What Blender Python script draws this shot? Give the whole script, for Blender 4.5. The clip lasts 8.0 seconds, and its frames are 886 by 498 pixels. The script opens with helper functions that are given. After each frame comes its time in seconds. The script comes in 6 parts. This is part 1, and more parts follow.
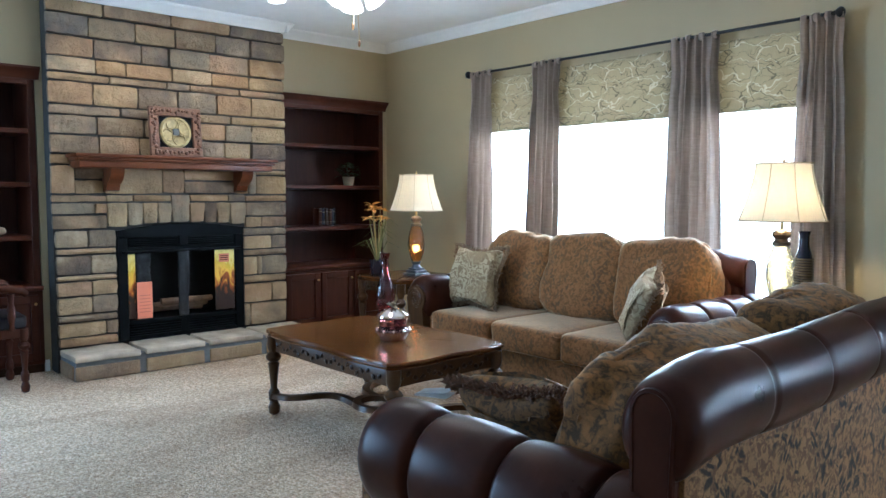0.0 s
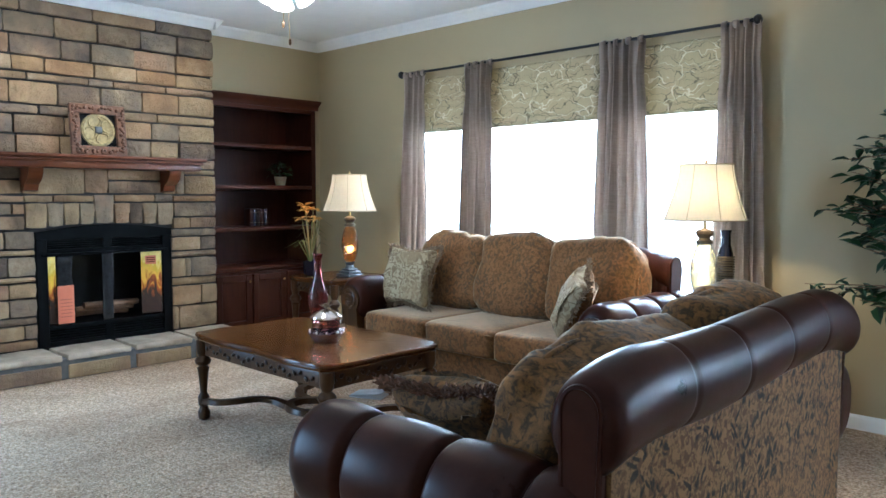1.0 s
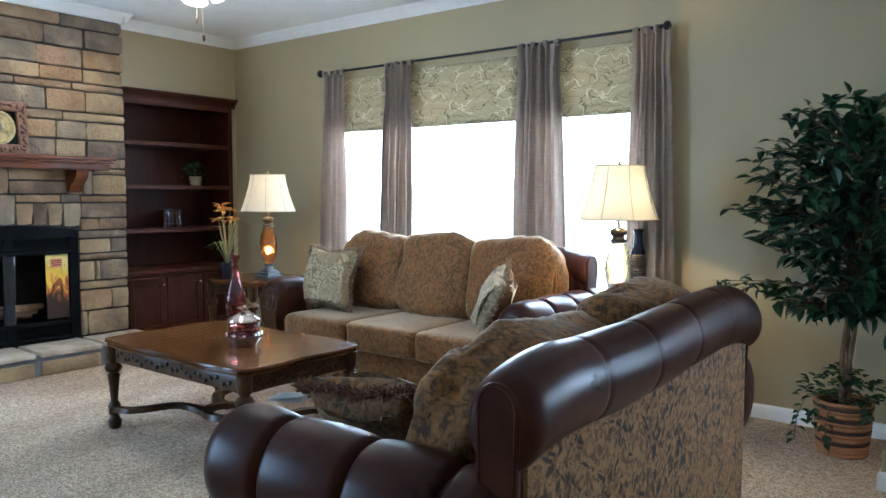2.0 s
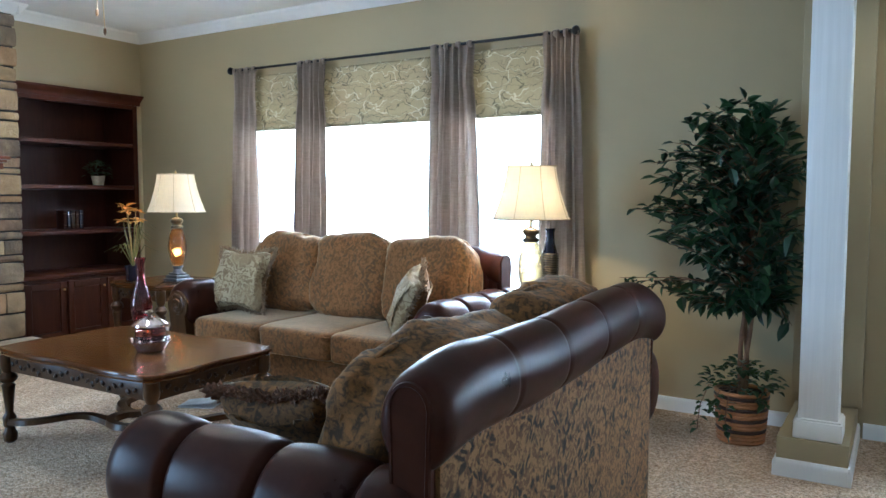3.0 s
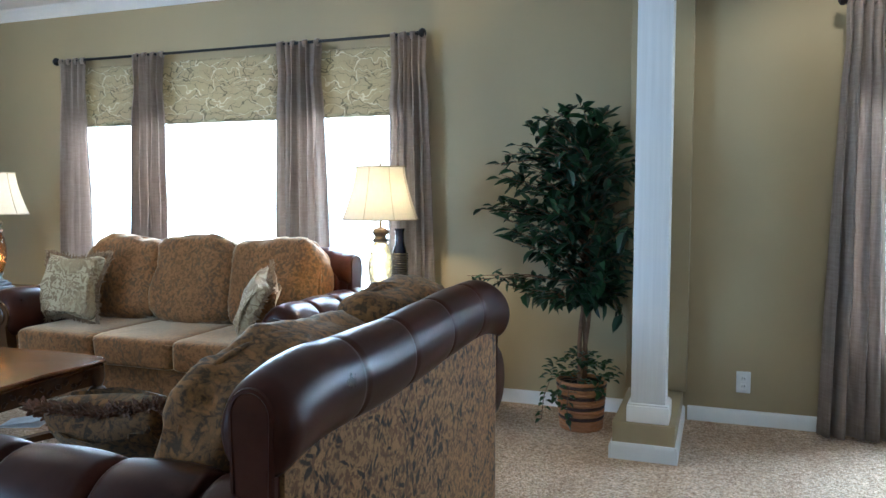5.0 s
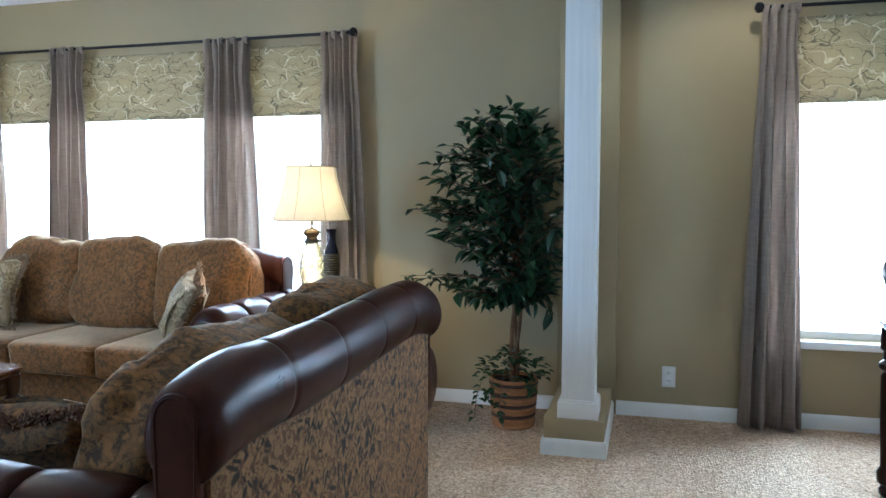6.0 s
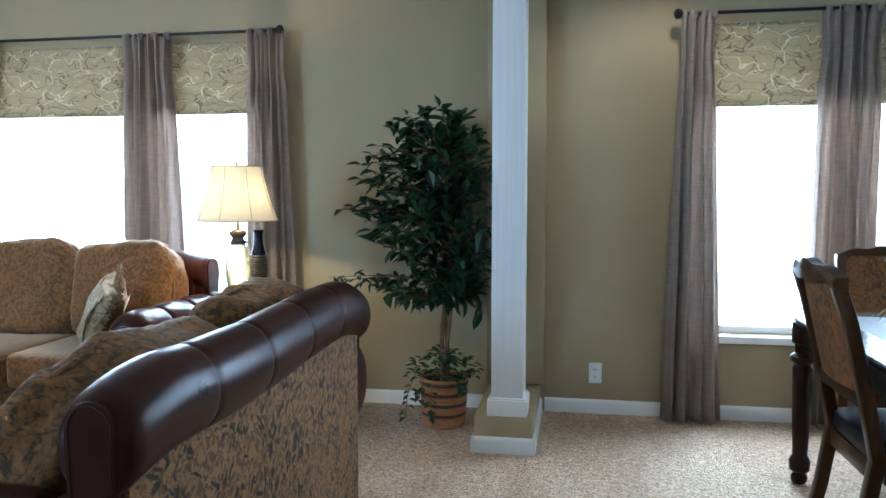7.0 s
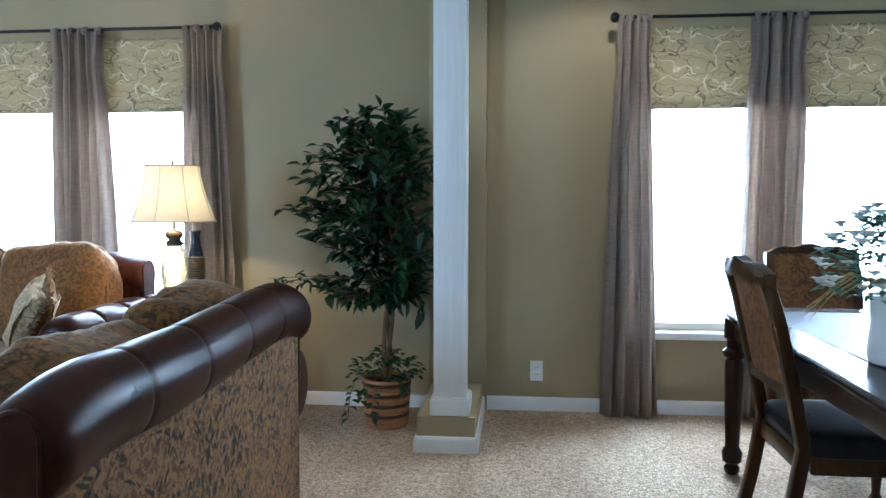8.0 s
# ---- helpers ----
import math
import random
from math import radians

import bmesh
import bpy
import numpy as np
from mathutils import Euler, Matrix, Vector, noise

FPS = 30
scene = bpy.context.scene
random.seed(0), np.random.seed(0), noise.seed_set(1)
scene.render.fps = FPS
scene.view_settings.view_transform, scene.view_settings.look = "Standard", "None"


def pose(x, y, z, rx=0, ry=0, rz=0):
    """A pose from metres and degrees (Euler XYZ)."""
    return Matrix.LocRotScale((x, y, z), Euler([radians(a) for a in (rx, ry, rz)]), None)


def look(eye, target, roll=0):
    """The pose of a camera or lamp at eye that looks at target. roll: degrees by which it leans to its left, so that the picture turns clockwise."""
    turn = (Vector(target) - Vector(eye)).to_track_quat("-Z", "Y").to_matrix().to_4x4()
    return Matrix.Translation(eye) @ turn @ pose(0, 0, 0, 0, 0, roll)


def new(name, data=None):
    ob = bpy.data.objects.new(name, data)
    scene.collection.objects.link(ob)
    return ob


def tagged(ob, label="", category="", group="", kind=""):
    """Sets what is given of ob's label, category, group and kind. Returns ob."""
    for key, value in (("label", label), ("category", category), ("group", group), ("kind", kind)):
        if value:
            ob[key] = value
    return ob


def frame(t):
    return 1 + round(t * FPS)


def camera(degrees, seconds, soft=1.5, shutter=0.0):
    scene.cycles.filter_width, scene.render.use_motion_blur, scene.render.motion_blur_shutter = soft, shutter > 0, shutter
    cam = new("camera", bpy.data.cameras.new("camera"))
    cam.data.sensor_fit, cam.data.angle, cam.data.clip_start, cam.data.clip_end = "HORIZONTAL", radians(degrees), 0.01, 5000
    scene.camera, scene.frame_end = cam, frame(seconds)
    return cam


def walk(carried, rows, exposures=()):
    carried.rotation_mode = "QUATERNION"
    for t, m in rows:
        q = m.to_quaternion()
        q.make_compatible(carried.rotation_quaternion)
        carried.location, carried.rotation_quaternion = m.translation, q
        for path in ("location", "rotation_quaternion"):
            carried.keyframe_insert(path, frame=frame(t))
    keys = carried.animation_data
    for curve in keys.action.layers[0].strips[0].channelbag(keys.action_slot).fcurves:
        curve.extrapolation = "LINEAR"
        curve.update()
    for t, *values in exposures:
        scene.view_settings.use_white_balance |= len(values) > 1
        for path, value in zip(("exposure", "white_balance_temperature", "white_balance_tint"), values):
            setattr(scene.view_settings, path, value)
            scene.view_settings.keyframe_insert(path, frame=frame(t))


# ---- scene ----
# a tripod pan: the lens swings on a short arm ahead of the pivot
cam = camera(60.9, 8.0)
PATH = [
    (0.0, pose(-0.0273, -0.0223, 1.225, 85.86, -0.10, 48.45)),
    (0.5, pose(-0.0243, -0.0190, 1.225, 85.87, -0.09, 46.14)),
    (1.0, pose(-0.0207, -0.0155, 1.225, 85.88, -0.09, 43.52)),
    (1.5, pose(-0.0170, -0.0121, 1.225, 85.89, -0.08, 40.91)),
    (2.0, pose(-0.0122, -0.0081, 1.225, 85.90, -0.08, 37.63)),
    (3.5, pose(0.0025, 0.0014, 1.225, 85.93, -0.06, 28.53)),
    (4.0, pose(0.0071, 0.0037, 1.225, 85.94, -0.05, 25.84)),
    (4.5, pose(0.0121, 0.0060, 1.225, 85.95, -0.05, 22.95)),
    (6.0, pose(0.0261, 0.0109, 1.225, 85.98, -0.03, 15.23)),
    (6.5, pose(0.0309, 0.0121, 1.225, 85.99, -0.02, 12.65)),
    (7.0, pose(0.0359, 0.0131, 1.225, 86.00, -0.02, 10.02)),
    (7.5, pose(0.0398, 0.0137, 1.225, 86.01, -0.01, 7.93)),
    (8.0, pose(0.0440, 0.0142, 1.225, 86.00, -0.00, 5.72)),
]
walk(cam, PATH, exposures=[(0.0, -0.10, 4800, 4), (4.0, -0.14, 4880, 4), (8.0, -0.20, 4780, 4)])


# ---- light ----
world = bpy.data.worlds.new("sky")
scene.world = world
world.use_nodes = True
wn, wl = world.node_tree.nodes, world.node_tree.links
sky = wn.new("ShaderNodeTexSky")
sky.sky_type, sky.sun_disc = "NISHITA", False
sky.sun_elevation, sky.sun_rotation = radians(50), radians(150)
wn["Background"].inputs["Strength"].default_value = 0.12
wl.new(sky.outputs["Color"], wn["Background"].inputs["Color"])


def area_lamp(name, m, sx, sy, watts, color):
    d = bpy.data.lights.new(name, "AREA")
    d.shape, d.size, d.size_y, d.energy, d.color = "RECTANGLE", sx, sy, watts, color
    ob = new(name, d)
    ob.matrix_world = m
    return ob


def point_lamp(name, at, watts, color, radius=0.04):
    d = bpy.data.lights.new(name, "POINT")
    d.energy, d.color, d.shadow_soft_size = watts, color, radius
    ob = new(name, d)
    ob.location = at
    return ob


def spot_lamp(name, at, target, watts, color, angle, blend=0.6):
    d = bpy.data.lights.new(name, "SPOT")
    d.energy, d.color, d.shadow_soft_size = watts, color, 0.05
    d.spot_size, d.spot_blend = radians(angle), blend
    ob = new(name, d)
    ob.matrix_world = look(at, target)
    return ob


DAY = (0.88, 0.96, 1.0)
BLUE_DAY = (0.66, 0.84, 1.0)
WARM = (1.0, 0.80, 0.56)
LAMP_WARM = (1.0, 0.70, 0.38)
area_lamp("daylight", look((-3.25, 4.76, 1.50), (-3.15, 1.2, -0.2)), 3.0, 1.5, 560, DAY)
area_lamp("daylight", look((1.6, 4.80, 1.45), (1.55, 0.0, -0.2)), 2.0, 1.5, 335, DAY)
area_lamp("daylight", look((4.55, 1.2, 1.3), (0.0, 1.0, 0.6)), 1.1, 1.4, 18, BLUE_DAY)
area_lamp("daylight", look((-5.66, -1.2, 1.15), (-2.6, 1.0, 0.0)), 1.5, 1.8, 180, BLUE_DAY)
area_lamp("daylight", look((0.6, -3.55, 1.25), (-0.6, 1.5, 0.7)), 1.3, 1.1, 10, BLUE_DAY)
spot_lamp("downlight_lamp", (-4.92, 2.73, 2.57), (-5.5, 2.55, 1.2), 33, WARM, 95)
spot_lamp("downlight_lamp", (-4.92, 1.75, 2.57), (-5.5, 1.7, 1.2), 37, WARM, 95)
spot_lamp("downlight_lamp", (0.55, 3.65, 2.57), (0.35, 4.1, 1.0), 26, WARM, 110)
point_lamp("bulb", (-3.45, 2.3, 2.20), 13, WARM)
point_lamp("bulb", (-3.62, 2.5, 2.20), 13, WARM)
point_lamp("bulb", (-4.60, 3.75, 1.24), 9, LAMP_WARM, 0.03)
point_lamp("bulb", (-1.68, 3.65, 1.20), 26, LAMP_WARM, 0.02)
point_lamp("bulb", (-4.60, 3.75, 0.80), 0.5, (1.0, 0.6, 0.25), 0.03)
point_lamp("bulb", (-1.68, 3.65, 0.80), 0.05, (1.0, 0.66, 0.32), 0.03)


# ---- materials ----
def mat_base(name):
    m = bpy.data.materials.new(name)
    m.use_nodes = True
    return m, m.node_tree.nodes, m.node_tree.links, m.node_tree.nodes["Principled BSDF"]


def tex_coords(n, l, scale=(1, 1, 1), kind="Object"):
    c = n.new("ShaderNodeTexCoord")
    mp = n.new("ShaderNodeMapping")
    mp.inputs["Scale"].default_value = scale
    l.new(c.outputs[kind], mp.inputs["Vector"])
    return mp.outputs["Vector"]


def noise_of(n, l, vec, scale, detail=4, rough=0.6, dist=0.0):
    t = n.new("ShaderNodeTexNoise")
    t.inputs["Scale"].default_value, t.inputs["Detail"].default_value = scale, detail
    t.inputs["Roughness"].default_value, t.inputs["Distortion"].default_value = rough, dist
    l.new(vec, t.inputs["Vector"])
    return t


def ramp_of(n, l, fac, stops):
    r = n.new("ShaderNodeValToRGB")
    e = r.color_ramp.elements
    while len(e) < len(stops):
        e.new(0.5)
    for k, (pos, col) in zip(e, stops):
        k.position, k.color = pos, (*col, 1)
    l.new(fac, r.inputs["Fac"])
    return r.outputs["Color"]


def mix_of(n, l, fac, a, b, blend="MIX"):
    m = n.new("ShaderNodeMix")
    m.data_type, m.blend_type = "RGBA", blend
    for sock, v in ((m.inputs[0], fac), (m.inputs[6], a), (m.inputs[7], b)):
        if isinstance(v, (int, float)):
            sock.default_value = v
        elif isinstance(v, tuple):
            sock.default_value = (*v, 1)
        else:
            l.new(v, sock)
    return m.outputs[2]


def bump_of(n, l, p, height, strength, dist=0.01):
    b = n.new("ShaderNodeBump")
    b.inputs["Strength"].default_value, b.inputs["Distance"].default_value = strength, dist
    l.new(height, b.inputs["Height"])
    l.new(b.outputs["Normal"], p.inputs["Normal"])
    return b


def plain(name, color, rough=0.5, metal=0.0, vary=0.12, scale=6.0, bump=0.15, grain=120.0, coat=0.0, stretch=(1, 1, 1), gloss=0.5):
    """A surface with cloudy variation at one scale and fine grain at another."""
    m, n, l, p = mat_base(name)
    v = tex_coords(n, l, stretch)
    a, b = noise_of(n, l, v, scale), noise_of(n, l, v, grain, 3)
    lo = tuple(c * (1 - vary) for c in color)
    hi = tuple(min(1, c * (1 + vary)) for c in color)
    base = ramp_of(n, l, a.outputs["Fac"], [(0.3, lo), (0.7, hi)])
    l.new(base, p.inputs["Base Color"])
    p.inputs["Roughness"].default_value, p.inputs["Metallic"].default_value = rough, metal
    p.inputs["Coat Weight"].default_value = coat
    p.inputs["Specular IOR Level"].default_value = gloss
    if bump:
        bump_of(n, l, p, b.outputs["Fac"], bump, 0.002)
    return m


def wood(name, dark, light, rough=0.35, axis="Z", scale=3.0, coat=0.2, gloss=0.3):
    m, n, l, p = mat_base(name)
    st = {"X": (0.12, 1, 1), "Y": (1, 0.12, 1), "Z": (1, 1, 0.12)}[axis]
    v = tex_coords(n, l, st)
    a = noise_of(n, l, v, scale * 8, 6, 0.65, 0.6)
    b = noise_of(n, l, tex_coords(n, l), 2.3, 3)
    c1 = ramp_of(n, l, a.outputs["Fac"], [(0.3, dark), (0.72, light)])
    c2 = mix_of(n, l, 0.35, c1, ramp_of(n, l, b.outputs["Fac"], [(0.3, dark), (0.7, light)]))
    l.new(c2, p.inputs["Base Color"])
    p.inputs["Roughness"].default_value, p.inputs["Coat Weight"].default_value = rough, coat
    p.inputs["Coat Roughness"].default_value = 0.2
    p.inputs["Specular IOR Level"].default_value = gloss
    bump_of(n, l, p, a.outputs["Fac"], 0.12, 0.002)
    return m


def wall_paint(name, color):
    m, n, l, p = mat_base(name)
    v = tex_coords(n, l)
    a, b = noise_of(n, l, v, 0.8, 3), noise_of(n, l, v, 55, 4, 0.7)
    c = ramp_of(n, l, a.outputs["Fac"], [(0.25, tuple(x * 0.94 for x in color)), (0.75, tuple(x * 1.05 for x in color))])
    l.new(c, p.inputs["Base Color"])
    p.inputs["Roughness"].default_value = 0.55
    bump_of(n, l, p, b.outputs["Fac"], 0.12, 0.002)
    return m


def carpet_mat():
    """Twisted-pile carpet: fine tufts, darker flecks, brushed tracks, and shade painted between tufts."""
    m, n, l, p = mat_base("carpet")
    v = tex_coords(n, l)
    vo = n.new("ShaderNodeTexVoronoi")
    vo.inputs["Scale"].default_value = 105
    l.new(mix_of(n, l, 0.02, v, noise_of(n, l, v, 60, 2).outputs["Color"]), vo.inputs["Vector"])
    a, b, c = noise_of(n, l, v, 75, 4, 0.8), noise_of(n, l, tex_coords(n, l, (1.0, 0.45, 1.0)), 2.2, 4, 0.6, 0.6), noise_of(n, l, v, 30, 5, 0.75)
    col = ramp_of(n, l, a.outputs["Fac"], [(0.39, (0.150, 0.082, 0.043)), (0.48, (0.78, 0.55, 0.355)), (0.58, (1.0, 0.86, 0.65))])
    col = mix_of(n, l, 0.42, col, ramp_of(n, l, c.outputs["Fac"], [(0.36, (0.215, 0.130, 0.072)), (0.60, (1.0, 0.84, 0.63))]))
    col = mix_of(n, l, 0.55, col, ramp_of(n, l, b.outputs["Fac"], [(0.40, (0.62, 0.55, 0.49)), (0.58, (1, 1, 1))]), "MULTIPLY")
    # shade between tufts, put into the colour: darker towards cell edges
    gaps = ramp_of(n, l, vo.outputs["Distance"], [(0.25, (1, 1, 1)), (0.85, (0.66, 0.55, 0.44))])
    col = mix_of(n, l, 0.8, col, gaps, "MULTIPLY")
    l.new(col, p.inputs["Base Color"])
    p.inputs["Roughness"].default_value = 0.95
    h = mix_of(n, l, 0.55, vo.outputs["Distance"], c.outputs["Fac"])
    bump_of(n, l, p, h, 1.0, 0.030)
    return m


def stone_mat():
    m, n, l, p = mat_base("ledge_stone")
    v = tex_coords(n, l)
    oi = n.new("ShaderNodeObjectInfo")
    add = n.new("ShaderNodeVectorMath")
    add.operation = "ADD"
    sc = n.new("ShaderNodeVectorMath")
    sc.operation = "SCALE"
    l.new(oi.outputs["Location"], sc.inputs[0])
    sc.inputs["Scale"].default_value = 7.3
    l.new(v, add.inputs[0])
    l.new(sc.outputs[0], add.inputs[1])
    w = add.outputs[0]
    tone = ramp_of(n, l, oi.outputs["Random"], [(0.0, (0.20, 0.118, 0.050)), (0.18, (0.36, 0.265, 0.145)), (0.36, (0.080, 0.052, 0.033)), (0.52, (0.15, 0.137, 0.120)), (0.68, (0.28, 0.155, 0.066)), (0.84, (0.28, 0.225, 0.148)), (1.0, (0.070, 0.067, 0.065))])
    a, b, c = noise_of(n, l, w, 4.2, 5, 0.6, 0.4), noise_of(n, l, w, 28, 6, 0.7), noise_of(n, l, w, 3.2, 3)
    col = mix_of(n, l, 0.42, tone, ramp_of(n, l, a.outputs["Fac"], [(0.32, (0.048, 0.029, 0.018)), (0.45, (0.17, 0.108, 0.055)), (0.57, (0.30, 0.200, 0.098)), (0.72, (0.54, 0.415, 0.255))]))
    col = mix_of(n, l, ramp_of(n, l, c.outputs["Fac"], [(0.55, (0, 0, 0)), (0.75, (0.5, 0.5, 0.5))]), col, (0.40, 0.23, 0.13))
    l.new(col, p.inputs["Base Color"])
    p.inputs["Roughness"].default_value = 0.85
    bump_of(n, l, p, mix_of(n, l, 0.55, a.outputs["Fac"], b.outputs["Fac"]), 1.0, 0.028)
    return m


def leather_mat(name, dark, light):
    """Worn upholstery leather: rubbed tone, pebbled grain and soft creases."""
    m, n, l, p = mat_base(name)
    v = tex_coords(n, l)
    a, b, c = noise_of(n, l, v, 4, 5, 0.65), noise_of(n, l, v, 190, 3), noise_of(n, l, v, 26, 3, 0.5)
    l.new(ramp_of(n, l, a.outputs["Fac"], [(0.3, dark), (0.7, light)]), p.inputs["Base Color"])
    l.new(ramp_of(n, l, a.outputs["Fac"], [(0.3, (0.26,) * 3), (0.7, (0.36,) * 3)]), p.inputs["Roughness"])
    p.inputs["Specular IOR Level"].default_value = 0.085
    bump_of(n, l, p, mix_of(n, l, 0.4, c.outputs["Fac"], b.outputs["Fac"]), 0.14, 0.003)
    return m


def woven(name, ground, motif, accent, scale=9.0, mix=0.55, rough=0.85, sharp=0.08, sheen=0.0):
    """Jacquard cloth: curling leaf motifs of one yarn on another, with a third in patches."""
    m, n, l, p = mat_base(name)
    v = tex_coords(n, l)
    warp = noise_of(n, l, v, scale * 0.45, 3)
    off = n.new("ShaderNodeVectorMath")
    off.operation = "MULTIPLY_ADD"
    l.new(warp.outputs["Color"], off.inputs[0])
    off.inputs[1].default_value = (0.30, 0.30, 0.30)
    l.new(v, off.inputs[2])
    vo = n.new("ShaderNodeTexVoronoi")
    vo.feature = "SMOOTH_F1"
    vo.inputs["Scale"].default_value = scale * 1.6
    l.new(off.outputs[0], vo.inputs["Vector"])
    wv = n.new("ShaderNodeTexWave")
    wv.wave_type, wv.rings_direction = "RINGS", "SPHERICAL"
    wv.inputs["Scale"].default_value, wv.inputs["Distortion"].default_value = scale * 0.55, 16
    wv.inputs["Detail"].default_value, wv.inputs["Detail Scale"].default_value = 2, 1.2
    l.new(off.outputs[0], wv.inputs["Vector"])
    pat = mix_of(n, l, 0.5, vo.outputs["Distance"], wv.outputs["Color"])
    k = ramp_of(n, l, pat, [(mix - sharp, (0, 0, 0)), (mix + sharp, (1, 1, 1))])
    big, yarn = noise_of(n, l, v, scale * 0.5, 3), noise_of(n, l, v, 260, 2)
    col = mix_of(n, l, k, ground, motif)
    col = mix_of(n, l, ramp_of(n, l, big.outputs["Fac"], [(0.48, (0, 0, 0)), (0.62, (0.75,) * 3)]), col, accent)
    col = mix_of(n, l, 0.35, col, ramp_of(n, l, yarn.outputs["Fac"], [(0.3, (0.25,) * 3), (0.7, (1.0,) * 3)]), "MULTIPLY")
    l.new(col, p.inputs["Base Color"])
    p.inputs["Roughness"].default_value = rough
    p.inputs["Specular IOR Level"].default_value = 0.2
    p.inputs["Sheen Weight"].default_value, p.inputs["Sheen Roughness"].default_value = sheen, 0.4
    p.inputs["Sheen Tint"].default_value = (1.0, 0.78, 0.46, 1)
    bump_of(n, l, p, mix_of(n, l, 0.5, k, yarn.outputs["Fac"]), 0.25, 0.003)
    return m


def sprig_cloth(name, ground, second, leaf, sheen=0.0):
    """Tapestry cloth: small dark leaves in leaning sprigs over a mottled gold ground."""
    m, n, l, p = mat_base(name)
    v = tex_coords(n, l)
    warp = noise_of(n, l, v, 9, 2)
    off = n.new("ShaderNodeVectorMath")
    off.operation = "MULTIPLY_ADD"
    l.new(warp.outputs["Color"], off.inputs[0])
    off.inputs[1].default_value = (0.10, 0.10, 0.10)
    l.new(v, off.inputs[2])
    mott = noise_of(n, l, v, 48, 4, 0.65, 0.8)
    big = noise_of(n, l, v, 7, 2)
    yarn = noise_of(n, l, v, 260, 2)
    col = ramp_of(n, l, mott.outputs["Fac"], [(0.44, second), (0.53, ground)])
    for lean, sc, lo, seed in ((42, 1.0, 0.44, 0.0), (-46, 1.15, 0.46, 4.1), (8, 0.8, 0.52, 9.3)):
        turn, mp = n.new("ShaderNodeMapping"), n.new("ShaderNodeMapping")
        turn.inputs["Rotation"].default_value = (0, radians(lean), 0)
        l.new(off.outputs[0], turn.inputs["Vector"])
        mp.inputs["Location"].default_value = (seed, seed, seed)
        mp.inputs["Scale"].default_value = (46 * sc, 30 * sc, 19 * sc)
        l.new(turn.outputs[0], mp.inputs["Vector"])
        vo = n.new("ShaderNodeTexVoronoi")
        vo.inputs["Scale"].default_value = 1.0
        l.new(mp.outputs[0], vo.inputs["Vector"])
        k = ramp_of(n, l, vo.outputs["Distance"], [(0.26, (0.9,) * 3), (0.42, (0, 0, 0))])
        zone = noise_of(n, l, mp.outputs[0], 0.20, 2)
        gate = ramp_of(n, l, zone.outputs["Fac"], [(lo, (0, 0, 0)), (lo + 0.08, (1, 1, 1))])
        col = mix_of(n, l, mix_of(n, l, 1.0, k, gate, "MULTIPLY"), col, leaf)
    col = mix_of(n, l, 0.30, col, ramp_of(n, l, big.outputs["Fac"], [(0.35, (0.55, 0.5, 0.45)), (0.65, (1, 1, 1))]), "MULTIPLY")
    col = mix_of(n, l, 0.35, col, ramp_of(n, l, yarn.outputs["Fac"], [(0.3, (0.25,) * 3), (0.7, (1.0,) * 3)]), "MULTIPLY")
    l.new(col, p.inputs["Base Color"])
    p.inputs["Roughness"].default_value, p.inputs["Specular IOR Level"].default_value = 0.85, 0.2
    p.inputs["Sheen Weight"].default_value, p.inputs["Sheen Roughness"].default_value = sheen, 0.35
    p.inputs["Sheen Tint"].default_value = (1.0, 0.82, 0.55, 1)
    bump_of(n, l, p, mix_of(n, l, 0.5, mott.outputs["Fac"], yarn.outputs["Fac"]), 0.25, 0.003)
    return m


def cloth(name, dark, light, through_light=0.0, streak=60.0):
    """Slubbed curtain cloth; light passes through a part of it."""
    m, n, l, p = mat_base(name)
    v = tex_coords(n, l, (1, 1, 0.06))
    a, b = noise_of(n, l, v, streak, 3, 0.7), noise_of(n, l, tex_coords(n, l, (0.1, 0.1, 1)), streak * 2, 3)
    c = mix_of(n, l, 0.4, ramp_of(n, l, a.outputs["Fac"], [(0.3, dark), (0.7, light)]), ramp_of(n, l, b.outputs["Fac"], [(0.3, dark), (0.7, light)]))
    l.new(c, p.inputs["Base Color"])
    p.inputs["Roughness"].default_value, p.inputs["Sheen Weight"].default_value = 0.7, 0.3
    bump_of(n, l, p, b.outputs["Fac"], 0.2, 0.002)
    if through_light:
        tr, mx = n.new("ShaderNodeBsdfTranslucent"), n.new("ShaderNodeMixShader")
        l.new(c, tr.inputs["Color"])
        mx.inputs[0].default_value = through_light
        l.new(p.outputs[0], mx.inputs[1])
        l.new(tr.outputs[0], mx.inputs[2])
        l.new(mx.outputs[0], n["Material Output"].inputs["Surface"])
    return m


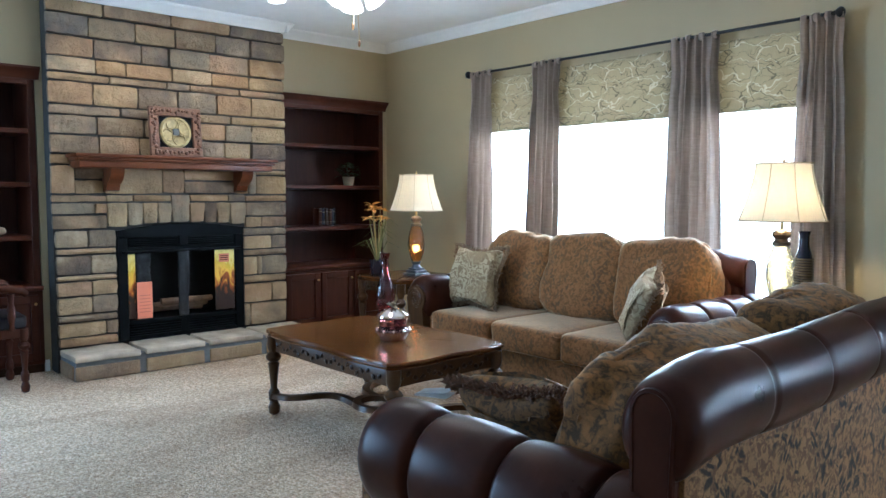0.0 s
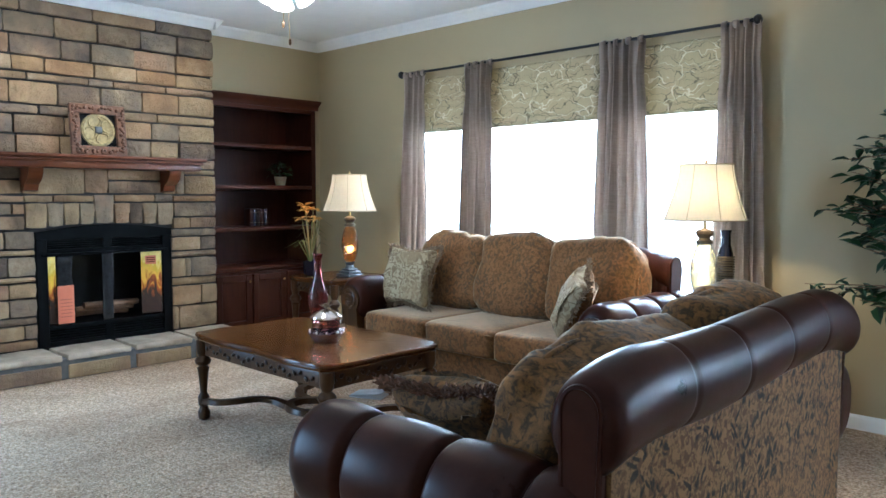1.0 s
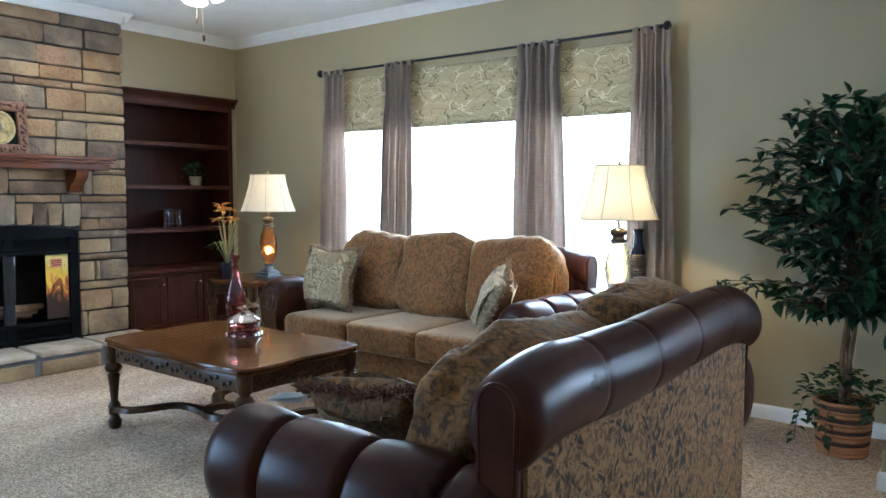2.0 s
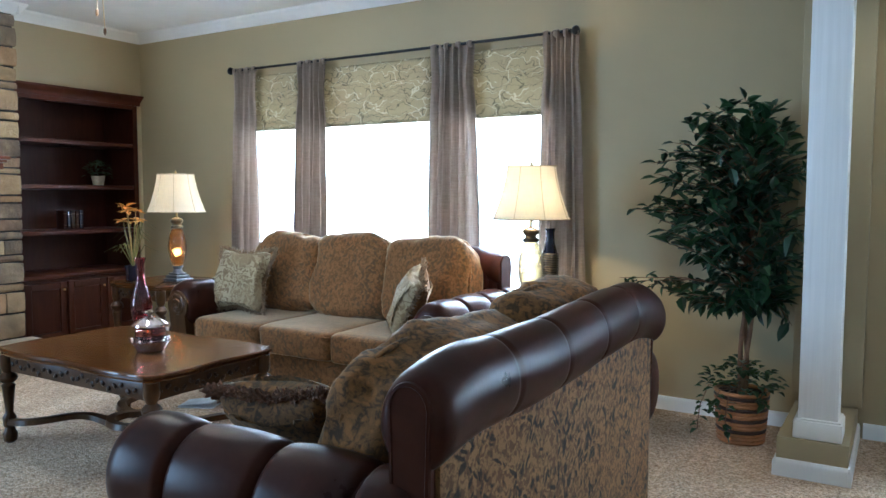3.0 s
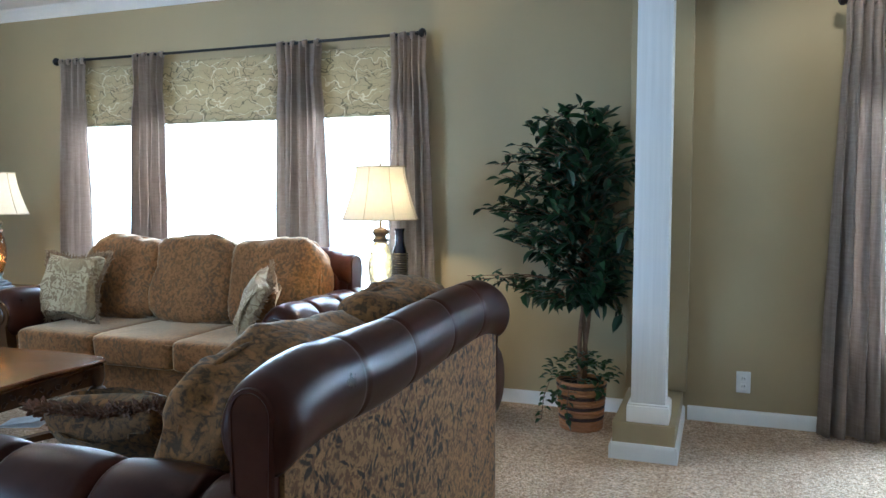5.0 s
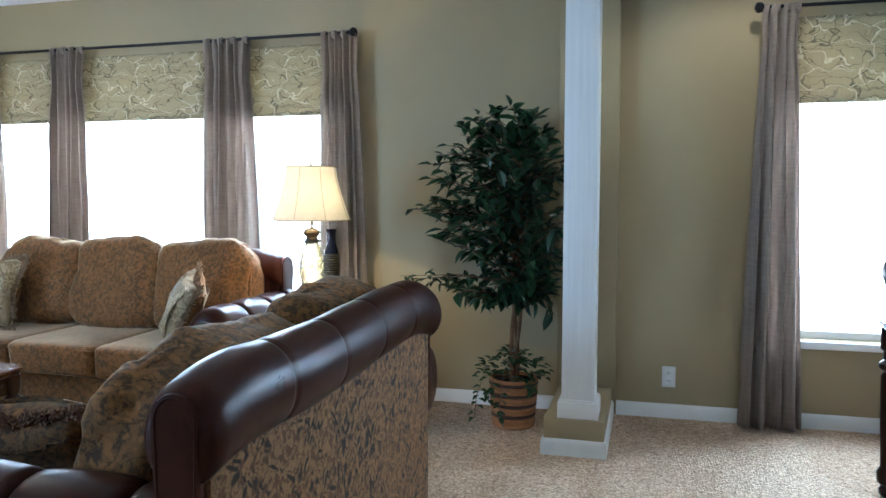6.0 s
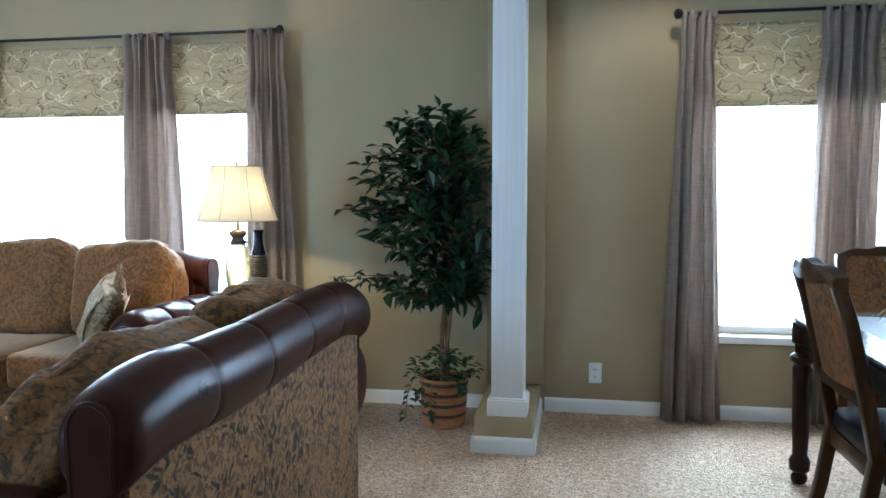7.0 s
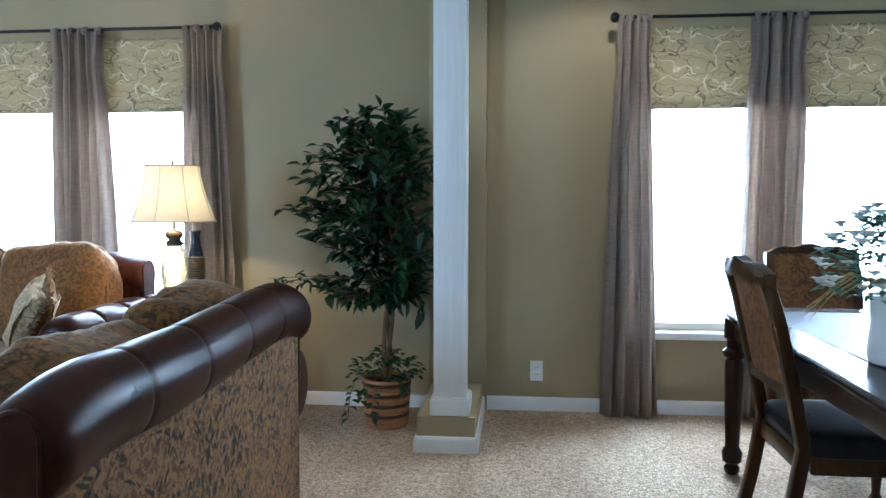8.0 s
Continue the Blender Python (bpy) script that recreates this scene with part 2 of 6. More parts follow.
def blind_cloth():
    """Pale sage shade cloth with meandering stitched lines, dark and light."""
    m, n, l, p = mat_base("shade_cloth")
    v = tex_coords(n, l)
    wa = noise_of(n, l, v, 8.5, 2)
    off = n.new("ShaderNodeVectorMath")
    off.operation = "MULTIPLY_ADD"
    l.new(wa.outputs["Color"], off.inputs[0])
    off.inputs[1].default_value = (0.15, 0.15, 0.15)
    l.new(v, off.inputs[2])
    col = (0.43, 0.355, 0.215)
    for sc, line, seed in (((4.2, 4.2, 13.5), (0.12, 0.108, 0.070), 0.0), ((5.4, 5.4, 15.0), (0.17, 0.150, 0.095), 6.1), ((4.0, 4.0, 12.0), (0.72, 0.66, 0.48), 3.7)):
        mp = n.new("ShaderNodeMapping")
        mp.inputs["Scale"].default_value, mp.inputs["Location"].default_value = sc, (seed, seed, seed)
        l.new(off.outputs[0], mp.inputs["Vector"])
        vo = n.new("ShaderNodeTexVoronoi")
        vo.feature = "DISTANCE_TO_EDGE"
        vo.inputs["Scale"].default_value = 1.0
        l.new(mp.outputs[0], vo.inputs["Vector"])
        br = noise_of(n, l, v, 4.0 + seed, 2)
        gate = ramp_of(n, l, br.outputs["Fac"], [(0.36, (0, 0, 0)), (0.46, (0.85,) * 3)])
        k = ramp_of(n, l, vo.outputs["Distance"], [(0.009, (1, 1, 1)), (0.024, (0, 0, 0))])
        col = mix_of(n, l, mix_of(n, l, 1.0, k, gate, "MULTIPLY"), col, line)
    yarn = noise_of(n, l, tex_coords(n, l, (1, 1, 0.1)), 160, 2)
    col = mix_of(n, l, 0.3, col, ramp_of(n, l, yarn.outputs["Fac"], [(0.3, (0.6,) * 3), (0.7, (1.0,) * 3)]), "MULTIPLY")
    l.new(col, p.inputs["Base Color"])
    p.inputs["Roughness"].default_value = 0.8
    tr, mx = n.new("ShaderNodeBsdfTranslucent"), n.new("ShaderNodeMixShader")
    l.new(col, tr.inputs["Color"])
    mx.inputs[0].default_value = 0.17
    l.new(p.outputs[0], mx.inputs[1])
    l.new(tr.outputs[0], mx.inputs[2])
    l.new(mx.outputs[0], n["Material Output"].inputs["Surface"])
    return m


def glow(name, color, strength):
    m, n, l, p = mat_base(name)
    p.inputs["Base Color"].default_value = (*color, 1)
    p.inputs["Emission Color"].default_value = (*color, 1)
    p.inputs["Emission Strength"].default_value = strength
    p.inputs["Roughness"].default_value = 0.6
    return m


def shade_fabric(name, color, part=0.5):
    m, n, l, p = mat_base(name)
    v = tex_coords(n, l, (1, 1, 0.1))
    a = noise_of(n, l, v, 120, 2)
    c = ramp_of(n, l, a.outputs["Fac"], [(0.3, tuple(x * 0.93 for x in color)), (0.7, color)])
    l.new(c, p.inputs["Base Color"])
    p.inputs["Roughness"].default_value = 0.7
    tr, mx = n.new("ShaderNodeBsdfTranslucent"), n.new("ShaderNodeMixShader")
    l.new(c, tr.inputs["Color"])
    mx.inputs[0].default_value = part
    l.new(p.outputs[0], mx.inputs[1])
    l.new(tr.outputs[0], mx.inputs[2])
    l.new(mx.outputs[0], n["Material Output"].inputs["Surface"])
    return m


def glass_mat(name, color, rough=0.05, crackle=0.0, ior=1.45):
    m, n, l, p = mat_base(name)
    p.inputs["Base Color"].default_value = (*color, 1)
    p.inputs["Roughness"].default_value, p.inputs["IOR"].default_value = rough, ior
    p.inputs["Transmission Weight"].default_value = 1.0
    if crackle:
        v = tex_coords(n, l)
        vo = n.new("ShaderNodeTexVoronoi")
        vo.feature = "DISTANCE_TO_EDGE"
        vo.inputs["Scale"].default_value = 42
        l.new(v, vo.inputs["Vector"])
        bump_of(n, l, p, vo.outputs["Distance"], crackle, 0.01)
    return m


def leaf_mat(name, dark, light):
    m, n, l, p = mat_base(name)
    oi = n.new("ShaderNodeNewGeometry")
    c = ramp_of(n, l, oi.outputs["Random Per Island"], [(0.0, dark), (1.0, light)])
    l.new(c, p.inputs["Base Color"])
    p.inputs["Roughness"].default_value = 0.36
    tr, mx = n.new("ShaderNodeBsdfTranslucent"), n.new("ShaderNodeMixShader")
    l.new(c, tr.inputs["Color"])
    mx.inputs[0].default_value = 0.25
    l.new(p.outputs[0], mx.inputs[1])
    l.new(tr.outputs[0], mx.inputs[2])
    l.new(mx.outputs[0], n["Material Output"].inputs["Surface"])
    return m


WALL = wall_paint("olive_tan_paint", (0.350, 0.284, 0.160))
CEIL = plain("ceiling_paint", (0.82, 0.83, 0.83), 0.8, vary=0.03, bump=0.3, grain=90)
TRIM = plain("white_trim_paint", (0.80, 0.80, 0.79), 0.35, vary=0.04, bump=0.06)
COLUMN_PAINT = plain("grained_white_paint", (0.80, 0.80, 0.80), 0.4, vary=0.05, scale=60, bump=0.5, grain=150, stretch=(1, 1, 0.03))
CARPET = carpet_mat()
STONE = stone_mat()
MORTAR = plain("mortar", (0.034, 0.030, 0.027), 0.95, vary=0.25, scale=14, bump=0.6, grain=80)
HEARTH = plain("hearth_stone", (0.37, 0.31, 0.235), 0.7, vary=0.38, scale=5, bump=0.6, grain=45)
HEARTH_MORTAR = plain("hearth_mortar", (0.135, 0.138, 0.142), 0.9, vary=0.2, scale=18, bump=0.5, grain=90)
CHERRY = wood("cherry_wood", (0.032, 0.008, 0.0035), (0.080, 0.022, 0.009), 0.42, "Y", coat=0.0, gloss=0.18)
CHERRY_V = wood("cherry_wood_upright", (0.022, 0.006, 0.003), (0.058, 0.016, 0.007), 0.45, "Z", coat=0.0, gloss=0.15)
MANTEL = wood("mantel_wood", (0.060, 0.0165, 0.0052), (0.140, 0.040, 0.012), 0.35, "Y", coat=0.1, gloss=0.2)
WALNUT = wood("walnut_wood", (0.026, 0.0118, 0.0044), (0.078, 0.036, 0.0125), 0.28, "Z", coat=0.04, gloss=0.18)
TABLE_TOP = wood("walnut_top", (0.040, 0.014, 0.0042), (0.130, 0.050, 0.013), 0.18, "X", 2.5, coat=0.08, gloss=0.2)
BLACK_WOOD = wood("black_brown_wood", (0.010, 0.0045, 0.0024), (0.036, 0.016, 0.0075), 0.3, "Z", coat=0.06, gloss=0.18)
IRON = plain("black_iron", (0.012, 0.012, 0.013), 0.4, 0.4, bump=0.1)
FIRE_BLACK = plain("black_enamel", (0.004, 0.0045, 0.005), 0.6, 0.0, bump=0.05, gloss=0.05)
SOOT = plain("firebox_lining", (0.014, 0.013, 0.012), 0.9, bump=0.4, gloss=0.1)
LEATHER = leather_mat("oxblood_leather", (0.018, 0.0056, 0.0034), (0.044, 0.0132, 0.0070))
LEATHER_BLUE = leather_mat("black_leather", (0.012, 0.012, 0.014), (0.028, 0.027, 0.03))
SOFA_CLOTH = sprig_cloth("brown_damask", (0.262, 0.126, 0.044), (0.165, 0.078, 0.027), (0.112, 0.066, 0.031), 0.85)
LOVE_CLOTH = sprig_cloth("floral_damask", (0.165, 0.080, 0.025), (0.066, 0.038, 0.017), (0.250, 0.115, 0.031), 0.15)
BACK_CLOTH = sprig_cloth("gold_leaf_damask", (0.225, 0.115, 0.037), (0.108, 0.049, 0.017), (0.020, 0.015, 0.010))
PILLOW_PALE = woven("sage_damask", (0.44, 0.355, 0.22), (0.22, 0.155, 0.085), (0.33, 0.245, 0.135), 14.0, 0.5, sharp=0.12)
DINING_CLOTH = sprig_cloth("tan_damask", (0.230, 0.105, 0.036), (0.150, 0.068, 0.026), (0.085, 0.046, 0.024))
FRINGE = plain("fringe_yarn", (0.20, 0.13, 0.07), 0.9, vary=0.4, scale=60, bump=0.6)
FRINGE_DARK = plain("dark_fringe_yarn", (0.135, 0.062, 0.030), 0.9, vary=0.5, scale=60, bump=0.6)
DRAPE = cloth("taupe_drape", (0.29, 0.230, 0.188), (0.49, 0.410, 0.345), 0.50)
BLIND = blind_cloth()
OUTSIDE = glow("white_daylight", (0.97, 0.985, 1.0), 4.0)
LAMP_SHADE = shade_fabric("cream_lampshade", (0.74, 0.62, 0.43), 0.10)
SHADE_TRIM = plain("shade_binding", (0.46, 0.36, 0.22), 0.8, vary=0.1, bump=0)
BRONZE = plain("aged_bronze", (0.13, 0.095, 0.055), 0.4, 0.6, vary=0.4, scale=30, bump=0.3)
PEWTER = plain("dark_pewter", (0.10, 0.105, 0.11), 0.35, 0.5, vary=0.3, scale=30, bump=0.3)
AMBER = glass_mat("amber_crackle_glass", (0.95, 0.58, 0.22), 0.12, 1.0)
CLEAR_GOLD = glass_mat("pale_crackle_glass", (0.86, 0.74, 0.50), 0.10, 1.0)
CLEAR_GOLD.node_tree.nodes["Principled BSDF"].inputs["Transmission Weight"].default_value = 0.90
RUBY = glass_mat("ruby_glass", (0.58, 0.24, 0.24), 0.05)
PANE = glass_mat("window_glass", (1, 1, 1), 0.0)
BRASS = plain("brass", (0.55, 0.38, 0.15), 0.3, 1.0, bump=0.05)
LEAF = leaf_mat("ficus_leaf", (0.008, 0.024, 0.011), (0.034, 0.084, 0.030))
IVY = leaf_mat("ivy_leaf", (0.015, 0.035, 0.012), (0.04, 0.09, 0.025))
BARK = plain("bark", (0.16, 0.09, 0.05), 0.85, vary=0.3, scale=25, bump=0.5)
WICKER = wood("wicker", (0.24, 0.095, 0.032), (0.48, 0.22, 0.085), 0.55, "X", 6.0)
WICKER_DARK = plain("dark_wicker", (0.045, 0.02, 0.012), 0.6, vary=0.3, scale=40)
PLASTIC = plain("white_plastic", (0.78, 0.79, 0.80), 0.35, bump=0)
DARK_GAP = plain("dark_slot", (0.02, 0.02, 0.02), 0.8, bump=0)
LAMP_GLASS = glow("frosted_lamp_glass", (1.0, 0.93, 0.80), 5.0)
CLAY = plain("pale_clay", (0.42, 0.33, 0.22), 0.7, vary=0.2, scale=25)
PETAL_Y = plain("yellow_petal", (0.72, 0.36, 0.07), 0.6, vary=0.35, scale=40, bump=0)
PETAL_W = plain("white_petal", (0.78, 0.78, 0.74), 0.6, vary=0.1, scale=40, bump=0)
STEM = plain("straw_stem", (0.38, 0.26, 0.09), 0.7, vary=0.3, scale=30, bump=0)
BLUE_BLACK = plain("cobalt_black_glaze", (0.014, 0.013, 0.022), 0.15, bump=0)
PORCELAIN = plain("white_porcelain", (0.80, 0.80, 0.79), 0.2, bump=0)


# ---- mesh helpers ----
def mesh_of(bm, name, mat, smooth=True):
    me = bpy.data.meshes.new(name)
    bm.normal_update()
    bm.to_mesh(me)
    bm.free()
    if mat:
        me.materials.append(mat)
    if smooth:
        me.shade_smooth()
        me.set_sharp_from_angle(angle=radians(38))
    return me


def part(name, bm, mat, parent=None, label="", smooth=True):
    ob = new(name, mesh_of(bm, name, mat, smooth))
    if parent:
        ob.parent = parent
    if label:
        ob["label"] = label
    return ob


def thing(name, at, label, category, group="", rz=0.0):
    ob = new(name)
    ob.matrix_world = pose(*at, 0, 0, rz)
    return tagged(ob, label, category, group)


def setting(name, bm, mat, label, category, smooth=True):
    return tagged(part(name, bm, mat, None, "", smooth), label, category, "", "structure")


def box(bm, x0, x1, y0, y1, z0, z1, bevel=0.0, seg=2):
    m = Matrix.Translation(((x0 + x1) / 2, (y0 + y1) / 2, (z0 + z1) / 2)) @ Matrix.Diagonal((x1 - x0, y1 - y0, z1 - z0, 1))
    vs = bmesh.ops.create_cube(bm, size=1, matrix=m)["verts"]
    if bevel:
        es = list({e for v in vs for e in v.link_edges})
        bmesh.ops.bevel(bm, geom=es, offset=bevel, segments=seg, profile=0.5, affect="EDGES")
    return bm


def boxed(*a, **k):
    return box(bmesh.new(), *a, **k)


def loft(bm, rings, caps=True, closed=True):
    """Skin over rings of equal numbers of points."""
    vs = [[bm.verts.new(p) for p in r] for r in rings]
    n = len(vs[0])
    for a, b in zip(vs, vs[1:]):
        for i in range(n if closed else n - 1):
            j = (i + 1) % n
            bm.faces.new((a[i], a[j], b[j], b[i]))
    if caps and closed:
        bm.faces.new(vs[0][::-1])
        bm.faces.new(vs[-1])
    return bm


def lathe(bm, profile, at=(0, 0, 0), seg=24, squash=1.0, caps=True):
    """Turns (radius, height) pairs about the upright axis."""
    rings = []
    for r, z in profile:
        rings.append([(at[0] + r * math.cos(2 * math.pi * i / seg), at[1] + squash * r * math.sin(2 * math.pi * i / seg), at[2] + z) for i in range(seg)])
    return loft(bm, rings, caps)


def tube(bm, pts, radius, seg=8):
    """A round bar along points; radius may be a list."""
    pts = [Vector(p) for p in pts]
    rad = radius if isinstance(radius, (list, tuple)) else [radius] * len(pts)
    rings, up = [], None
    for i, p in enumerate(pts):
        d = (pts[min(i + 1, len(pts) - 1)] - pts[max(i - 1, 0)]).normalized()
        if up is None:
            up = d.orthogonal().normalized()
        up = (up - d * up.dot(d)).normalized()
        side = d.cross(up)
        rings.append([p + rad[i] * (math.cos(2 * math.pi * k / seg) * up + math.sin(2 * math.pi * k / seg) * side) for k in range(seg)])
    return loft(bm, rings)


def extrude_outline(bm, outline, axis, lo, hi, bevel=0.0):
    """A prism: outline of (a, b) pairs pushed along axis from lo to hi."""
    put = {"x": lambda a, b, c: (c, a, b), "y": lambda a, b, c: (a, c, b), "z": lambda a, b, c: (a, b, c)}[axis]
    loft(bm, [[put(a, b, c) for a, b in outline] for c in (lo, hi)])
    if bevel:
        es = [e for e in bm.edges if e.is_manifold and e.calc_face_angle(0) > 0.6]
        bmesh.ops.bevel(bm, geom=es, offset=bevel, segments=2, profile=0.5, affect="EDGES")
    bmesh.ops.recalc_face_normals(bm, faces=bm.faces)
    return bm


def cushion(bm, at, size, power=0.42, rot=None, seg=26, lump=0.0, seed=0, pinch=0.0, sag=0.0):
    """A stuffed cushion: a rounded block that swells in the middle; pinch draws the corners out."""
    sx, sy, sz = (s / 2 for s in size)
    f = lambda v, e: math.copysign(abs(v) ** e, v)
    rings = []
    for j in range(seg // 2 + 1):
        ph = -math.pi / 2 + math.pi * j / (seg // 2)
        ring = []
        for i in range(seg):
            th = 2 * math.pi * i / seg
            cx, cy, cz = f(math.cos(ph), power) * f(math.cos(th), power), f(math.cos(ph), power) * f(math.sin(th), power), f(math.sin(ph), 0.8 if pinch else power)
            corner = abs(cx * cy)
            p = Vector((cx * sx * (1 - pinch * 0.35 * (1 - abs(cy)) * (abs(cx) > 0.8)), cy * sy * (1 - pinch * 0.35 * (1 - abs(cx)) * (abs(cy) > 0.8)), cz * sz * (1 - pinch * corner * 0.75)))
            p.z += sag * sz * (1 - cx * cx)
            if lump:
                q = p * 7 + Vector((seed * 3.1, seed * 1.7, seed))
                p *= 1 + lump * (noise.noise(q) + 0.30 * noise.noise(q * 3.3) + 0.14 * noise.noise(q * 7.0))
            if rot:
                p = rot @ p
            ring.append(p + Vector(at))
        rings.append(ring)
    loft(bm, rings)
    bmesh.ops.remove_doubles(bm, verts=bm.verts, dist=0.0005)
    bmesh.ops.recalc_face_normals(bm, faces=bm.faces)
    return bm


def wall_with_holes(bm, axis, lo, hi, a0, a1, z0, z1, holes):
    """A wall slab between lo and hi across axis, with rectangular openings (a0, a1, z0, z1)."""
    xs = sorted({a0, a1, *[h[0] for h in holes], *[h[1] for h in holes]})
    zs = sorted({z0, z1, *[h[2] for h in holes], *[h[3] for h in holes]})
    inside = lambda a, z: any(h[0] < a < h[1] and h[2] < z < h[3] for h in holes)
    put = (lambda a, c, z: (c, a, z)) if axis == "x" else (lambda a, c, z: (a, c, z))
    keep = {(i, k) for i in range(len(xs) - 1) for k in range(len(zs) - 1) if not inside((xs[i] + xs[i + 1]) / 2, (zs[k] + zs[k + 1]) / 2)}
    vert = {}
    def v(i, k, c):
        if (i, k, c) not in vert:
            vert[i, k, c] = bm.verts.new(put(xs[i], c, zs[k]))
        return vert[i, k, c]
    for i, k in keep:
        for c in (lo, hi):
            bm.faces.new([v(i, k, c), v(i + 1, k, c), v(i + 1, k + 1, c), v(i, k + 1, c)])
        for di, dk, e in ((-1, 0, ((i, k), (i, k + 1))), (1, 0, ((i + 1, k), (i + 1, k + 1))), (0, -1, ((i, k), (i + 1, k))), (0, 1, ((i, k + 1), (i + 1, k + 1)))):
            if (i + di, k + dk) not in keep:
                (p, q), (r, s) = e
                bm.faces.new([v(p, q, lo), v(r, s, lo), v(r, s, hi), v(p, q, hi)])
    bmesh.ops.recalc_face_normals(bm, faces=bm.faces)
    return bm


def blade(bm, base, tip, width, up=Vector((0, 0, 1)), fold=0.25):
    """One leaf: a pointed blade folded along its rib."""
    base, tip = Vector(base), Vector(tip)
    d = tip - base
    side = d.cross(up)
    side = (side if side.length > 1e-6 else d.orthogonal()).normalized()
    nrm = side.cross(d).normalized()
    droop = -0.08 * d.length
    c = [bm.verts.new(base), bm.verts.new(base + d * 0.35 + nrm * 0.02 * d.length), bm.verts.new(base + d * 0.7 + nrm * droop * 0.4), bm.verts.new(tip + nrm * droop)]
    for s in (1, -1):
        a = bm.verts.new(base + d * 0.35 + side * s * width * 0.5 + nrm * width * fold)
        b = bm.verts.new(base + d * 0.68 + side * s * width * 0.38 + nrm * width * fold * 0.6)
        for f in ((c[0], c[1], a), (c[1], c[2], b, a), (c[2], c[3], b)):
            bm.faces.new(f if s > 0 else f[::-1])


# ---- the room ----
CEIL_Z, WIN_Y, LEFT_X = 2.60, 4.30, -5.705
BREAST_X, BREAST_Y0, BREAST_Y1 = -5.536, 1.36, 3.13

setting("floor", boxed(-6.4, 5.0, -4.0, 4.5, -0.12, 0.0), CARPET, "beige looped carpet with soft footprints over the whole floor", "carpet", False)
setting("ceiling", boxed(-6.4, 5.0, -4.0, 4.5, CEIL_Z, CEIL_Z + 0.12), CEIL, "white lightly textured flat ceiling", "ceiling", False)

WINDOWS = [(-4.48, -3.87, 0.47, 2.14), (-3.79, -2.70, 0.47, 2.14), (-2.53, -1.83, 0.47, 2.14), (0.72, 1.40, 0.47, 2.14), (1.52, 2.40, 0.47, 2.14)]
setting("wall_north", wall_with_holes(bmesh.new(), "y", WIN_Y, WIN_Y + 0.16, -6.4, 5.0, 0.0, CEIL_Z, WINDOWS), WALL, "olive tan painted wall with tall windows", "wall", False)
NICHES = [(3.16, 4.26, 0.0, 2.03), (-0.30, 1.33, 0.0, 2.03), (1.84, 2.67, 0.22, 0.82), (-2.0, -0.45, 0.05, 2.1)]
setting("wall_west", wall_with_holes(bmesh.new(), "x", LEFT_X - 0.14, LEFT_X, -4.0, WIN_Y, 0.0, CEIL_Z, NICHES), WALL, "olive tan painted wall holding the bookcases", "wall", False)
setting("wall_west_back", boxed(-6.4, -6.25, -0.33, WIN_Y, 0.0, CEIL_Z), WALL, "plain wall closing the bookcase recesses", "wall", False)
setting("wall_east", wall_with_holes(bmesh.new(), "x", 4.6, 4.76, -4.0, WIN_Y, 0.0, CEIL_Z, [(0.6, 1.8, 0.55, 2.05)]), WALL, "olive tan painted wall of the dining end", "wall", False)
setting("wall_south", wall_with_holes(bmesh.new(), "y", -3.76, -3.6, -6.4, 5.0, 0.0, CEIL_Z, []), WALL, "olive tan painted wall behind", "wall", False)


def profile_run(name, outline, axis, lo, hi, mat, label, category):
    bm = bmesh.new()
    extrude_outline(bm, outline, axis, lo, hi)
    return setting(name, bm, mat, label, category)


def crown(name, axis, wall, sign, lo, hi):
    z = CEIL_Z
    o = [(0, z - 0.078), (0.010, z - 0.078), (0.014, z - 0.066), (0.022, z - 0.060), (0.040, z - 0.036), (0.058, z - 0.020), (0.066, z - 0.014), (0.070, z - 0.001), (0, z - 0.001)]
    return profile_run(name, [(wall + sign * a, b) for a, b in o], axis, lo, hi, TRIM, "white painted crown moulding at the ceiling", "crown moulding")


crown("trim_crown_north", "x", WIN_Y, -1, LEFT_X, 4.6)
crown("trim_crown_west", "y", LEFT_X, 1, BREAST_Y1, WIN_Y)
crown("trim_crown_west_b", "y", LEFT_X, 1, -3.6, BREAST_Y0)
crown("trim_crown_breast", "y", BREAST_X, 1, BREAST_Y0 - 0.06, BREAST_Y1 + 0.06)
crown("trim_crown_breast_side", "x", BREAST_Y1, 1, LEFT_X, BREAST_X + 0.06)


def base_board(name, axis, wall, sign, lo, hi):
    o = [(0, 0), (0.014, 0), (0.014, 0.060), (0.011, 0.070), (0.006, 0.078), (0, 0.078)]
    return profile_run(name, [(wall + sign * a, b) for a, b in o], axis, lo, hi, TRIM, "white painted baseboard", "baseboard")


base_board("baseboard", "x", WIN_Y, -1, LEFT_X, -0.44)
base_board("baseboard_dining", "x", WIN_Y, -1, -0.13, 4.6)
base_board("baseboard_west", "y", LEFT_X, 1, BREAST_Y0 - 0.03, BREAST_Y0)
base_board("baseboard_west_b", "y", LEFT_X, 1, -3.6, -2.02)

